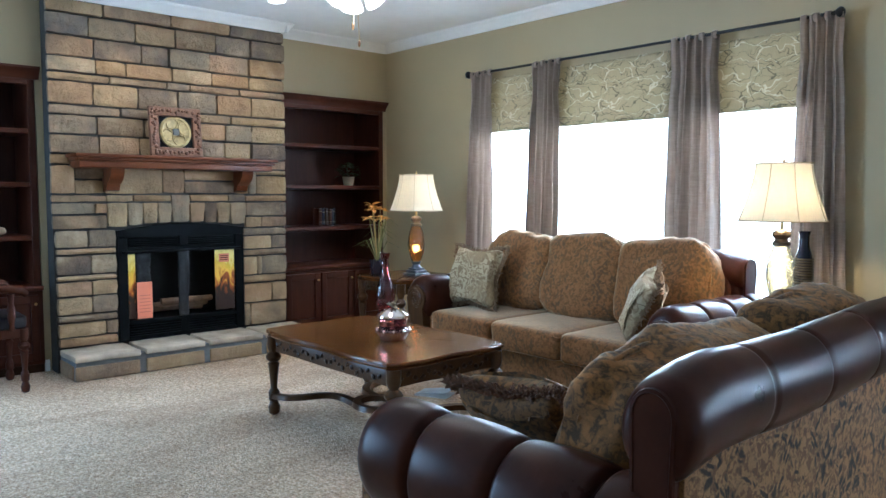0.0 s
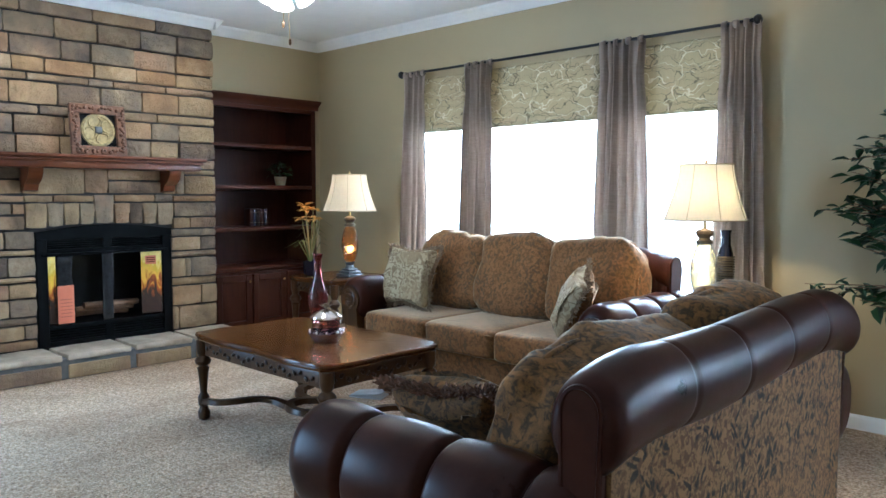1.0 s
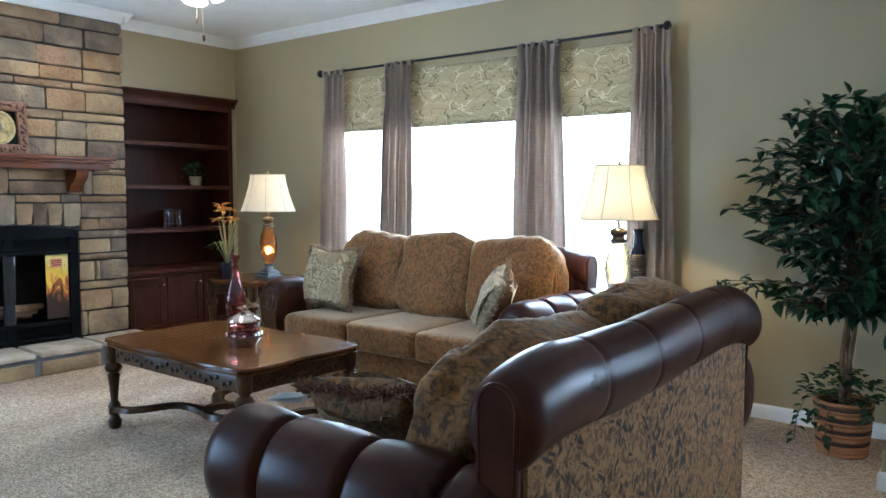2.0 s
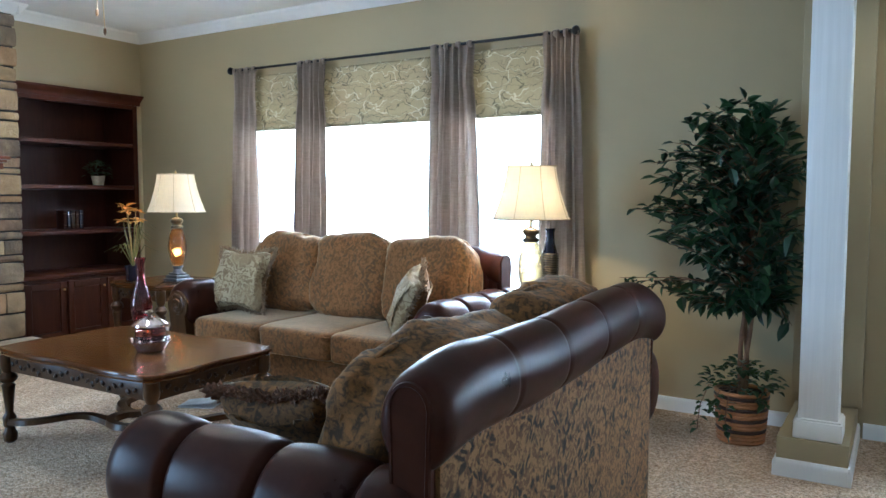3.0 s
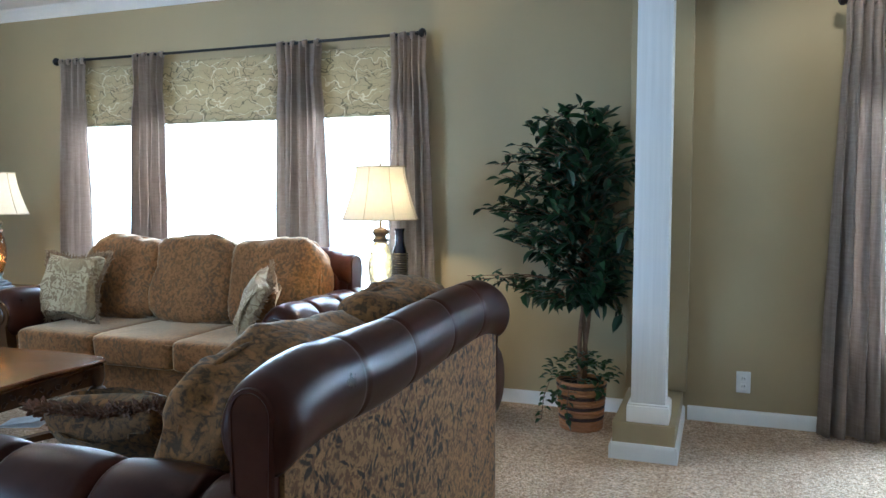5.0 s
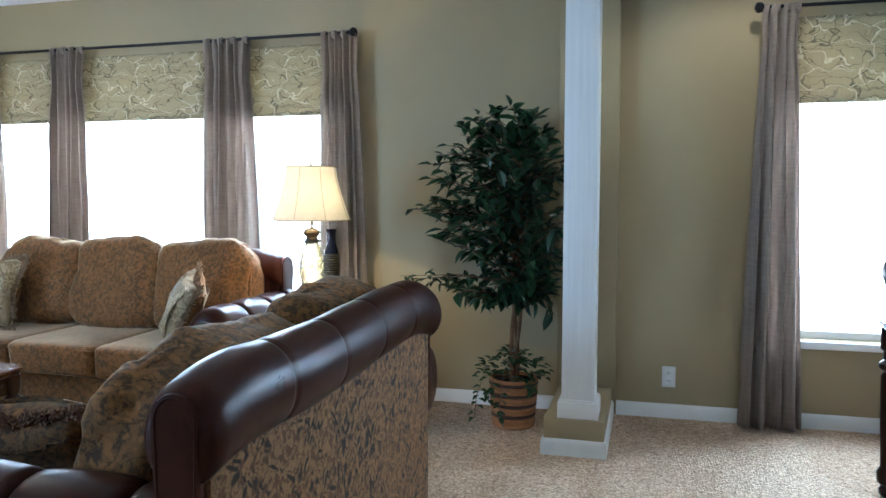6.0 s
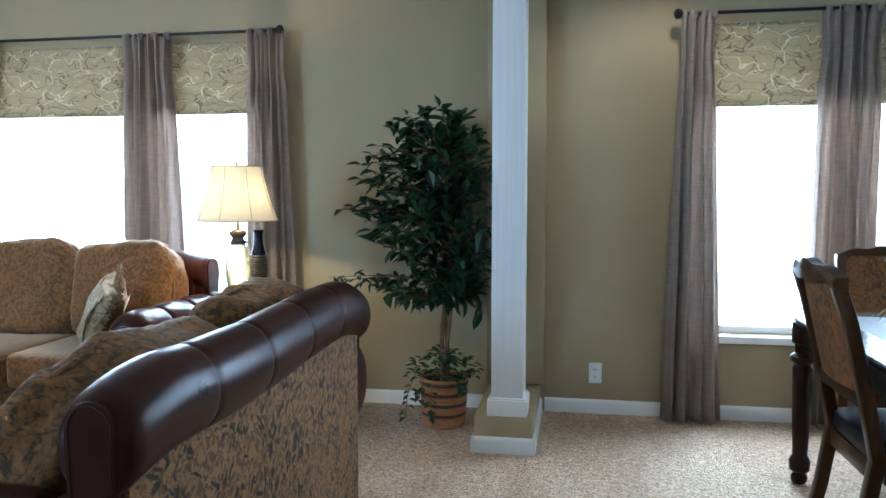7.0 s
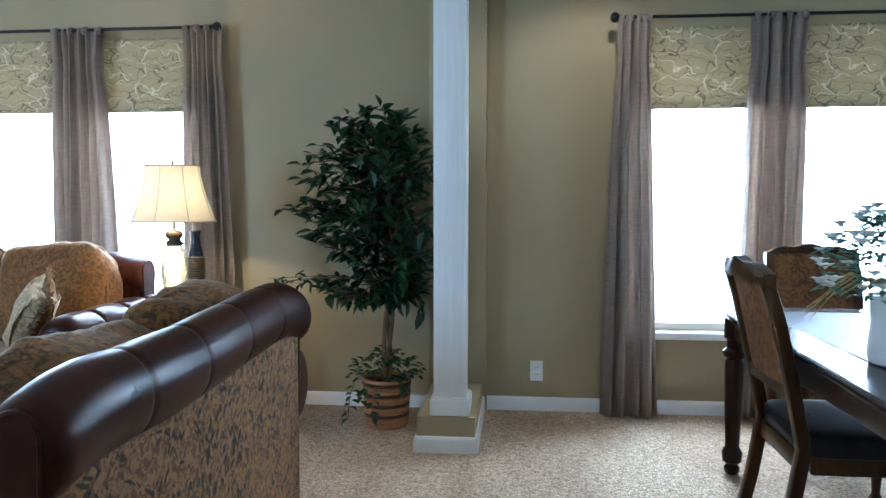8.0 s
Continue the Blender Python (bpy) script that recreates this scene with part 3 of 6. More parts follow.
# low wall with the pilaster, and the white column that stands on it
bm = boxed(-0.437, -0.155, 3.535, WIN_Y, 0.0, 0.172, 0.003)
setting("wall_low", bm, WALL, "low olive tan wall stub under the column", "low wall")
bm = boxed(-0.452, -0.135, 4.19, WIN_Y - 0.001, 0.176, CEIL_Z - 0.002, 0.003)
setting("wall_pilaster", bm, WALL, "shallow olive tan pilaster behind the column", "pilaster")
base_board("baseboard_stub_front", "x", 3.535, -1, -0.4365, -0.1555)
base_board("baseboard_stub_side", "y", -0.155, 1, 3.521, WIN_Y - 0.014)
base_board("baseboard_stub_far", "y", -0.437, -1, 3.521, WIN_Y - 0.014)
col = thing("column", (-0.279, 3.64, 0.174), "square white wooden column with a plain foot block", "column")
tagged(col, kind="structure")
part("shaft", boxed(-0.078, 0.078, -0.078, 0.078, 0.085, CEIL_Z - 0.18, 0.004), COLUMN_PAINT, col)
part("foot_block", boxed(-0.096, 0.096, -0.096, 0.096, 0.0, 0.078, 0.004), TRIM, col)
bm = boxed(-0.090, 0.090, -0.090, 0.090, 0.078, 0.088, 0.004)
part("foot_bead", bm, TRIM, col)
part("capital", boxed(-0.096, 0.096, -0.096, 0.096, CEIL_Z - 0.26, CEIL_Z - 0.176, 0.004), TRIM, col)


def window(index, x0, x1, z0, z1):
    w = new("window_%d" % index)
    w.matrix_world = pose((x0 + x1) / 2, WIN_Y, z0)
    tagged(w, "white framed sash window, glaring with daylight", "window", "windows", "structure")
    hw, h = (x1 - x0) / 2, z1 - z0
    bm = bmesh.new()
    for a, b, c, d in ((-hw, -hw + 0.035, 0, h), (hw - 0.035, hw, 0, h), (-hw + 0.035, hw - 0.035, 0, 0.04), (-hw + 0.035, hw - 0.035, h - 0.035, h)):
        box(bm, a, b, 0.06, 0.12, c, d, 0.003, 1)
    part("window_frame", bm, TRIM, w)
    part("window_sill", boxed(-hw - 0.03, hw + 0.03, -0.035, 0.058, -0.043, -0.002, 0.006), TRIM, w)
    p = part("pane", boxed(-hw + 0.036, hw - 0.036, 0.088, 0.094, 0.041, h - 0.036), PANE, w, smooth=False)
    p.visible_shadow = False
    return w


for k, (x0, x1, z0, z1) in enumerate(WINDOWS):
    window(k + 1, x0, x1, z0, z1)
bm = bmesh.new()
box(bm, -9, 9, 6.6, 6.64, -3, 7)
setting("backdrop", bm, OUTSIDE, "overexposed white daylight outside the windows", "daylight", False)


# ---- sofas ----
def roll_rings(x0, x1, cy, cz, ry, rz, seams, n=120, seg=32, droop=0.0, depth=0.07, ends=0.05, seam=0.0065):
    """Rings of a padded roll along x, drawn in at its stitched seams and rounded at both ends."""
    rings = []
    for i in range(n + 1):
        u = i / n
        x = x0 + (x1 - x0) * u
        pinch = max([math.exp(-((x - s) / seam) ** 2) for s in seams] + [0])
        puff = 0.0
        edges = [x0] + list(seams) + [x1]
        for a, b in zip(edges, edges[1:]):
            if a <= x <= b:
                puff = math.sin(math.pi * (x - a) / (b - a)) ** 0.6 if 0 < (x - a) / (b - a) < 1 else 0
        e = min(x - x0, x1 - x)
        end = math.sqrt(max(0.0, 1 - (1 - min(1, e / ends)) ** 2)) if ends else 1
        k = (1 - depth * pinch + depth * 0.6 * puff) * (0.70 + 0.30 * end)
        rings.append([(x, cy + ry * k * math.cos(2 * math.pi * j / seg), cz + rz * k * math.sin(2 * math.pi * j / seg) + droop * math.sin(math.pi * u * 2.0 + 0.4) - 4 * droop * (max(0.0, abs(2 * u - 1) - 0.68) / 0.32) ** 2) for j in range(seg)])
    return rings


def arm_rings(cx, y0, y1, cz, r, seams, flat=0.85):
    return [[(cx + (q - 0) * flat, x, z) for x, q, z in ring] for ring in roll_rings(y0, y1, 0.0, cz, r, r, seams, depth=0.15, ends=0.075, seam=0.011)]


def couch(name, at, rz, half, depth, label, seat_n, seat_cloth, back_cloth, panel_cloth, seat_z=0.46, cush=(0.245, -0.295, 0.54), arm_in=0.0, shift=0.0, roll_y=-0.085, roll_r=0.118):
    """Rolled-arm sofa. Length along local x, front towards -y, outer back at y = 0."""
    s = thing(name, at, label, "sofa", "sofas", rz)
    arm_r, arm_z = 0.142, 0.53
    inner = half - 0.115
    # frame under the seat and the upholstered outer back
    part("base", boxed(-half + 0.02, half - 0.02, -depth + 0.05, -0.06, 0.07, 0.30, 0.02), seat_cloth, s)
    part("back_panel", boxed(-half + 0.03, half - 0.03, -0.055, 0.0, 0.07, 0.80, 0.012), panel_cloth, s, "patterned outer back panel")
    part("back_core", boxed(-half + 0.05, half - 0.05, roll_y - roll_r, -0.057, 0.30, 0.80, 0.02), LEATHER, s)
    bm = bmesh.new()
    seams = [-half + 0.02 + (2 * half - 0.04) * k / 5 for k in range(1, 5)]
    loft(bm, roll_rings(-half - 0.03, half + 0.016, roll_y, 0.822, roll_r, 0.098, seams, n=190, seg=40, droop=0.012, depth=0.05, ends=0.045))
    part("back_roll", bm, LEATHER, s, "channelled oxblood leather roll")
    for sx in (-1, 1):
        # scrolled end of the back roll
        bm = bmesh.new()
        out = [(roll_y + roll_r * 0.50 * math.cos(a), 0.818 + 0.046 * math.sin(a)) for a in [math.pi * k / 16 for k in range(17)]] + [(roll_y - roll_r * 0.44, 0.42), (roll_y + roll_r * 0.40, 0.42)]
        edge = half + 0.019 if sx > 0 else half - 0.029
        extrude_outline(bm, out, "x", sx * (edge - 0.03), sx * edge, 0.008)
        post = part("end_panel", bm, LEATHER, s, "leather end panel with a welted edge")
        bm = tube(bmesh.new(), [(sx * (edge - 0.004), y, z) for y, z in [(roll_y + roll_r * 0.40, 0.42), (roll_y + roll_r * 0.46, 0.60), *[(roll_y + (roll_r * 0.50 + 0.003) * math.cos(a), 0.819 + 0.049 * math.sin(a)) for a in [math.pi * k / 16 for k in range(17)]], (roll_y - roll_r * 0.47, 0.60), (roll_y - roll_r * 0.48, 0.42)]], 0.0065, 6)
        part("welt", bm, LEATHER, post)
        bm = bmesh.new()
        box(bm, min(sx * (half - 0.08), sx * (half - 0.010)), max(sx * (half - 0.08), sx * (half - 0.010)), roll_y - roll_r * 0.75, -0.012, 0.30, 0.80, 0.022, 3)
        part("back_post", bm, LEATHER, s)
        # arm: padded roll over an upright panel
        bm = bmesh.new()
        sm = [-0.71 * depth, -0.43 * depth, -0.17 * depth]
        loft(bm, arm_rings(sx * half - max(0, sx) * arm_in + min(0, sx) * arm_in * 1.1, -depth + arm_in * 1.6, -0.012, arm_z, arm_r, sm))
        part("arm_roll", bm, LEATHER, s, "padded oxblood leather arm")
        part("arm_side", boxed(min(sx * (half - 0.10), sx * (half + 0.055)), max(sx * (half - 0.10), sx * (half + 0.055)), -depth + 0.05, -0.11, 0.07, 0.50, 0.02), panel_cloth, s)
        # carved scroll front
        bm = bmesh.new()
        o = []
        for k in range(30):
            a = -0.7 + (math.pi + 1.4) * k / 29
            o.append((sx * half - max(0, sx) * arm_in + 0.088 * math.cos(a) * sx, arm_z + 0.092 * math.sin(a)))
        o += [(sx * (half - 0.085), 0.30), (sx * (half - 0.085), 0.09), (sx * (half + 0.045), 0.09), (sx * (half + 0.045), 0.32)]
        extrude_outline(bm, o, "y", -depth - 0.012 + arm_in * 1.6, -depth + 0.052 + arm_in * 1.6, 0.006)
        f = part("arm_front", bm, WALNUT, s, "carved dark wood scroll front")
        bm = bmesh.new()
        pts = []
        for k in range(46):
            a = 0.5 + k * 0.28
            r = 0.072 * (1 - k / 52)
            pts.append((sx * half - max(0, sx) * arm_in + r * math.cos(a) * sx, -depth - 0.014 + arm_in * 1.6, arm_z + r * math.sin(a)))
        tube(bm, pts, 0.008, 6)
        part("scroll", bm, WALNUT, f)
    for sx in (-1, 1):
        for yy in (-depth + 0.06, -0.07):
            bm = lathe(bmesh.new(), [(0.022, 0.0), (0.034, 0.012), (0.036, 0.04), (0.026, 0.055), (0.03, 0.072)], (sx * (half - 0.02), yy, 0.0), 14)
            part("foot", bm, WALNUT, s)
    w = 2 * inner / seat_n
    for k in range(seat_n):
        cx = -inner + w * (k + 0.5)
        bm = cushion(bmesh.new(), (cx, -depth + 0.36, seat_z - 0.082), (w + 0.014, 0.72, 0.175), 0.22, seg=64, lump=0.03, seed=k, sag=0.05)
        seat = part("seat_cushion", bm, seat_cloth, s)
        bm = bmesh.new()
        zz = seat_z - 0.028
        xa, xb, ya, yb = cx - w / 2 + 0.010, cx + w / 2 - 0.010, -depth + 0.012, -depth + 0.60
        tube(bm, [(xa, yb, zz), (xa, ya + 0.03, zz), (xa + 0.012, ya + 0.006, zz), (xa + 0.03, ya, zz + 0.004), (cx, ya - 0.006, zz + 0.010), (xb - 0.03, ya, zz + 0.004), (xb - 0.012, ya + 0.006, zz), (xb, ya + 0.03, zz), (xb, yb, zz)], 0.006, 6)
        part("piping", bm, seat_cloth, seat)
    for k in range(seat_n):
        cx = -inner + w * (k + 0.5)
        cx -= shift / 2
        bw = w + 0.060 + (2 * k - 1) * shift
        tilt = Matrix.Rotation(radians(-14), 3, "X") @ Matrix.Rotation(radians((k - (seat_n - 1) / 2) * -2.5), 3, "Y")
        bm = cushion(bmesh.new(), (cx + 0.01 * (k - 1), cush[1], seat_z + cush[0] + (0.02 - 0.055 * k) * (seat_n == 2)), (bw, 0.27, cush[2]), 0.52, tilt, 76, 0.10, k + 5)
        back = part("back_cushion", bm, back_cloth, s)
        bm = bmesh.new()
        pts = []
        for q in range(41):
            a = 2 * math.pi * q / 40
            f = lambda v: math.copysign(abs(v) ** 0.52, v)
            pts.append(tilt @ Vector((f(math.cos(a)) * bw / 2 * 0.955, -0.045, f(math.sin(a)) * cush[2] / 2 * 0.955)) + Vector((cx + 0.01 * (k - 1), cush[1], seat_z + cush[0] + (0.02 - 0.055 * k) * (seat_n == 2))))
        tube(bm, pts, 0.008, 8)
        part("piping", bm, back_cloth, back)
    return s


couch("sofa", (-2.955, 4.09, 0.0), 0.0, 0.935, 0.92, "three-seat brown damask sofa with rolled leather arms below the windows", 3, SOFA_CLOTH, SOFA_CLOTH, SOFA_CLOTH)
couch("loveseat", (-0.742, 1.922, 0.0), -90.0, 0.745, 0.965, "floral damask loveseat with oxblood leather arms and back roll", 2, LOVE_CLOTH, LOVE_CLOTH, BACK_CLOTH, cush=(0.200, -0.285, 0.52), arm_in=0.035, shift=0.13, roll_y=-0.042, roll_r=0.082)


# ---- fireplace ----
fire = thing("fireplace", (BREAST_X, 0.0, 0.0), "stacked tan stone fireplace with a wooden mantel and raised hearth", "fireplace")
part("chimney_core", wall_with_holes(bmesh.new(), "x", LEFT_X - BREAST_X, -0.020, BREAST_Y0 + 0.015, BREAST_Y1 - 0.012, 0.0, CEIL_Z - 0.002, [(1.84, 2.67, 0.22, 0.82)]), MORTAR, fire, "dark mortar", False)
hearth = part("hearth_core", boxed(-0.018, 0.322, 1.392, 3.200, 0.0, 0.142, 0.006), HEARTH_MORTAR, fire, "grey mortared hearth base")
for k in range(4):
    a = 1.385 + k * 0.458
    bm = boxed(-0.015, 0.344, a, a + 0.424, 0.126, 0.166, 0.010)
    bmesh.ops.subdivide_edges(bm, edges=[e for e in bm.edges if e.calc_length() > 0.2], cuts=5, use_grid_fill=True)
    for v in bm.verts:
        v.co.z += 0.006 * noise.noise(v.co * 8)
        v.co.x += 0.009 * noise.noise(v.co * 11 + Vector((3, 0, 0)))
    part("hearth_slab", bm, HEARTH, hearth)
    bm = boxed(0.300, 0.336, a + 0.006, a + 0.418, 0.004, 0.098, 0.008)
    bmesh.ops.subdivide_edges(bm, edges=[e for e in bm.edges if e.calc_length() > 0.2], cuts=5, use_grid_fill=True)
    for v in bm.verts:
        v.co.x += 0.007 * noise.noise(v.co * 10)
        v.co.z += 0.003 * noise.noise(v.co * 16)
    part("hearth_stone", bm, STONE, hearth)
part("hearth_stone", boxed(0.010, 0.290, 1.380, 1.400, 0.006, 0.100, 0.006), STONE, hearth)

# mantel shelf with two corbels
bm = bmesh.new()
box(bm, -0.02, 0.245, 1.46, 2.93, 1.468, 1.492, 0.006)
box(bm, -0.02, 0.225, 1.475, 2.915, 1.446, 1.468, 0.008)
box(bm, -0.02, 0.205, 1.49, 2.90, 1.400, 1.446, 0.006)
shelf = part("mantel_shelf", bm, MANTEL, fire, "reddish stained wooden mantel shelf")
for y in (1.745, 2.710):
    bm = bmesh.new()
    extrude_outline(bm, [(-0.02, 1.400), (0.17, 1.400), (0.165, 1.36), (0.13, 1.32), (0.075, 1.29), (0.06, 1.25), (-0.02, 1.235)], "y", y - 0.045, y + 0.045, 0.004)
    part("corbel", bm, MANTEL, shelf)

# firebox insert
FY0, FY1, FZ0, FZ1 = 1.775, 2.738, 0.172, 0.965
bm = boxed(-0.335, -0.32, 1.842, 2.668, 0.222, 0.818)
for a, b, c, d in ((1.842, 1.855, 0.222, 0.818), (2.655, 2.668, 0.222, 0.818), (1.855, 2.655, 0.222, 0.30), (1.855, 2.655, 0.806, 0.818)):
    box(bm, -0.32, -0.024, a, b, c, d)
part("firebox", bm, SOOT, fire, "dark firebox lining", False)
out = [(FY0, FZ0), (FY1, FZ0), (FY1, FZ1)]
for k in range(1, 12):
    u = k / 12
    out.append((FY1 + (FY0 - FY1) * u, FZ1 + 0.045 * math.sin(math.pi * u)))
out.append((FY0, FZ1))
hole = (FY0 + 0.07, FY1 - 0.07, 0.315, 0.800)
top = [(y, z) for y, z in out if z >= FZ1 - 1e-6]
surround = part("firebox_surround", extrude_outline(bmesh.new(), [(FY0, 0.915), (FY1, 0.915)] + top, "x", -0.015, 0.024), FIRE_BLACK, fire, "black enamelled steel surround")
part("stile", boxed(-0.015, 0.022, FY0, hole[0], FZ0, 0.914, 0.004, 1), FIRE_BLACK, surround)
part("stile", boxed(-0.015, 0.022, hole[1], FY1, FZ0, 0.914, 0.004, 1), FIRE_BLACK, surround)
for z0, z1 in ((FZ0, 0.20), (0.285, hole[2]), (hole[3], 0.845)):
    part("rail", boxed(-0.015, 0.020, hole[0], hole[1], z0, z1, 0.003, 1), FIRE_BLACK, surround)
part("louvre_backing", boxed(-0.019, -0.013, hole[0], hole[1], 0.20, 0.285), SOOT, surround)
part("louvre_backing", boxed(-0.019, -0.013, hole[0], hole[1], 0.845, 0.914), SOOT, surround)
part("hood", boxed(0.0, 0.05, FY0 + 0.03, FY1 - 0.03, 0.800, 0.818, 0.004), FIRE_BLACK, surround)
mid = (FY0 + FY1) / 2
for z0, z1, n in ((0.852, 0.910, 4), (0.205, 0.280, 4)):
    for k in range(n):
        z = z0 + (z1 - z0) * k / n
        for a, b in ((hole[0] + 0.01, mid - 0.03), (mid + 0.03, hole[1] - 0.01)):
            bm = boxed(-0.012, 0.016, a, b, z, z + (z1 - z0) / n * 0.55, 0.002, 1)
            part("louvre", bm, FIRE_BLACK, surround)
    part("louvre_post", boxed(-0.012, 0.018, mid - 0.03, mid + 0.03, z0 - 0.005, z1 + 0.005), FIRE_BLACK, surround)


def flame_mat():
    """Printed picture of a fire: dark logs at the foot, flames turning yellow above."""
    m, n, l, p = mat_base("printed_flames")
    a = noise_of(n, l, tex_coords(n, l, (1, 1, 0.40)), 17, 3, 0.5, 1.4)
    sep = n.new("ShaderNodeSeparateXYZ")
    l.new(tex_coords(n, l, (1, 1, 1), "Generated"), sep.inputs[0])
    rise = mix_of(n, l, 0.52, a.outputs["Fac"], sep.outputs["Z"])
    c = ramp_of(n, l, rise, [(0.30, (0.035, 0.018, 0.012)), (0.42, (0.020, 0.012, 0.010)), (0.50, (0.34, 0.085, 0.010)), (0.58, (0.75, 0.46, 0.05)), (0.66, (0.62, 0.42, 0.02)), (0.74, (0.80, 0.66, 0.20))])
    l.new(c, p.inputs["Base Color"])
    p.inputs["Roughness"].default_value = 0.3
    return m


FLAMES = flame_mat()
CRINKLE = plain("crinkled_black_film", (0.02, 0.021, 0.023), 0.12, vary=0.3, scale=30, bump=1.0, grain=28)
ORANGE = plain("salmon_card", (0.62, 0.19, 0.10), 0.6, vary=0.06, bump=0)
for y0, y1, out_x in ((hole[0] + 0.005, hole[0] + 0.055, 0.03), (hole[1] - 0.165, hole[1] - 0.005, 0.03)):
    bm = bmesh.new()
    box(bm, 0.0, 0.008, y0, y1, 0.33, 0.795, 0.002, 1)
    leaf = part("door_panel", bm, FLAMES, surround, "door leaf with a printed flame picture")
    if y1 - y0 > 0.1:
        part("notice", boxed(0.009, 0.011, y0 + 0.03, y1 - 0.045, 0.70, 0.765), ORANGE, leaf, "pink notice")
        for k in range(3):
            part("text_bar", boxed(0.0115, 0.0125, y0 + 0.04, y1 - 0.055, 0.715 + 0.015 * k, 0.721 + 0.015 * k), FIRE_BLACK, leaf)
for y0, y1, z0, z1, mt, nm in ((hole[0] + 0.065, hole[0] + 0.165, 0.58, 0.80, CRINKLE, "plastic_wrap"), (mid - 0.045, mid + 0.035, 0.32, 0.80, CRINKLE, "plastic_wrap")):
    bm = boxed(0.0, 0.020, y0, y1, z0, z1, 0.006)
    bmesh.ops.subdivide_edges(bm, edges=bm.edges[:], cuts=3, use_grid_fill=True)
    for v in bm.verts:
        v.co.x += 0.012 * noise.noise(v.co * 30)
        v.co.y += 0.008 * noise.noise(v.co * 24 + Vector((0, 5, 0)))
    part(nm, bm, mt, surround, "crinkled black plastic wrap")
tag = part("hang_tag", boxed(0.024, 0.027, hole[0] + 0.055, hole[0] + 0.165, 0.325, 0.590, 0.002, 1), ORANGE, surround, "salmon card tag")
for k in range(6):
    part("text_bar", boxed(0.0275, 0.0285, hole[0] + 0.072, hole[0] + 0.15, 0.37 + 0.024 * k, 0.376 + 0.024 * k), plain("tag_print", (0.40, 0.12, 0.07), 0.6, bump=0) if k == 0 else bpy.data.materials["tag_print"], tag)
for k in range(3):
    bm = tube(bmesh.new(), [(-0.15 + 0.03 * k, mid - 0.24 + 0.05 * k, 0.36 + 0.03 * k), (-0.13 + 0.02 * k, mid + 0.02 * k, 0.375 + 0.02 * k), (-0.15, mid + 0.20 + 0.04 * k, 0.35 + 0.03 * k)], [0.024, 0.03, 0.022], 9)
    part("gas_log", bm, BARK, surround, "brown ceramic log")

# stones of the chimney breast: rows of (bottom, top, joints along the row)
L_EDGE, R_EDGE = 1.362, 3.128
UPPER = [(2.432, 2.520, (1.728, 2.198, 2.659)), (2.288, 2.426, (1.629, 1.946, 2.234, 2.542, 2.829)), (2.147, 2.282, (1.661, 1.984, 2.182, 2.491, 2.814)),
         (2.042, 2.141, (1.669, 1.872, 2.199, 2.505, 2.814)), (1.986, 2.036, (1.761, 2.159, 2.336, 2.731)), (1.829, 1.980, (1.648, 1.954, 2.242, 2.541, 2.828)),
         (1.762, 1.823, (1.829, 2.167, 2.654)), (1.629, 1.756, (1.667, 1.986, 2.388, 2.606, 2.827)), (1.499, 1.623, (1.677, 1.951, 2.387, 2.604, 2.826)), (1.424, 1.493, (1.512, 2.02, 2.51, 2.95))]
BANDS = [(L_EDGE, 1.512, [(1.224, 1.418, ())]), (1.512, 1.702, [(1.326, 1.418, ()), (1.224, 1.320, ())]), (1.702, 2.110, [(1.224, 1.418, ())]), (2.110, 2.272, [(1.230, 1.418, ())]),
         (2.272, 2.687, [(1.326, 1.418, ()), (1.230, 1.320, ())]), (2.687, 2.858, [(1.224, 1.418, (2.79,))]), (2.858, R_EDGE, [(1.378, 1.418, ()), (1.224, 1.372, ())]),
         (L_EDGE, 1.717, [(1.168, 1.218, ()), (1.085, 1.162, (1.64,)), (0.985, 1.079, ())]), (1.717, 2.175, [(1.168, 1.218, (1.90,))]), (2.312, 2.765, [(1.168, 1.224, (2.62,))]),
         (2.765, R_EDGE, [(1.168, 1.218, ()), (1.052, 1.162, ()), (0.962, 1.046, (2.905,))])]
LEFT_LEG = [(0.855, 0.976, (1.584,)), (0.810, 0.849, ()), (0.672, 0.804, (1.600,)), (0.630, 0.666, ()), (0.523, 0.624, (1.602,)), (0.398, 0.517, (1.600,)), (0.345, 0.392, ()), (0.244, 0.339, (1.690,)), (0.176, 0.238, ())]
RIGHT_LEG = [(0.899, 0.956, ()), (0.790, 0.893, (2.990,)), (0.736, 0.784, ()), (0.582, 0.730, (2.862, 2.90)), (0.518, 0.576, ()), (0.360, 0.512, (2.985,)), (0.176, 0.354, (2.80,))]
VOUSSOIRS = (1.719, 1.860, 1.969, 2.075, 2.175, 2.312, 2.426, 2.527, 2.636, 2.763)
rock = random.Random(5)


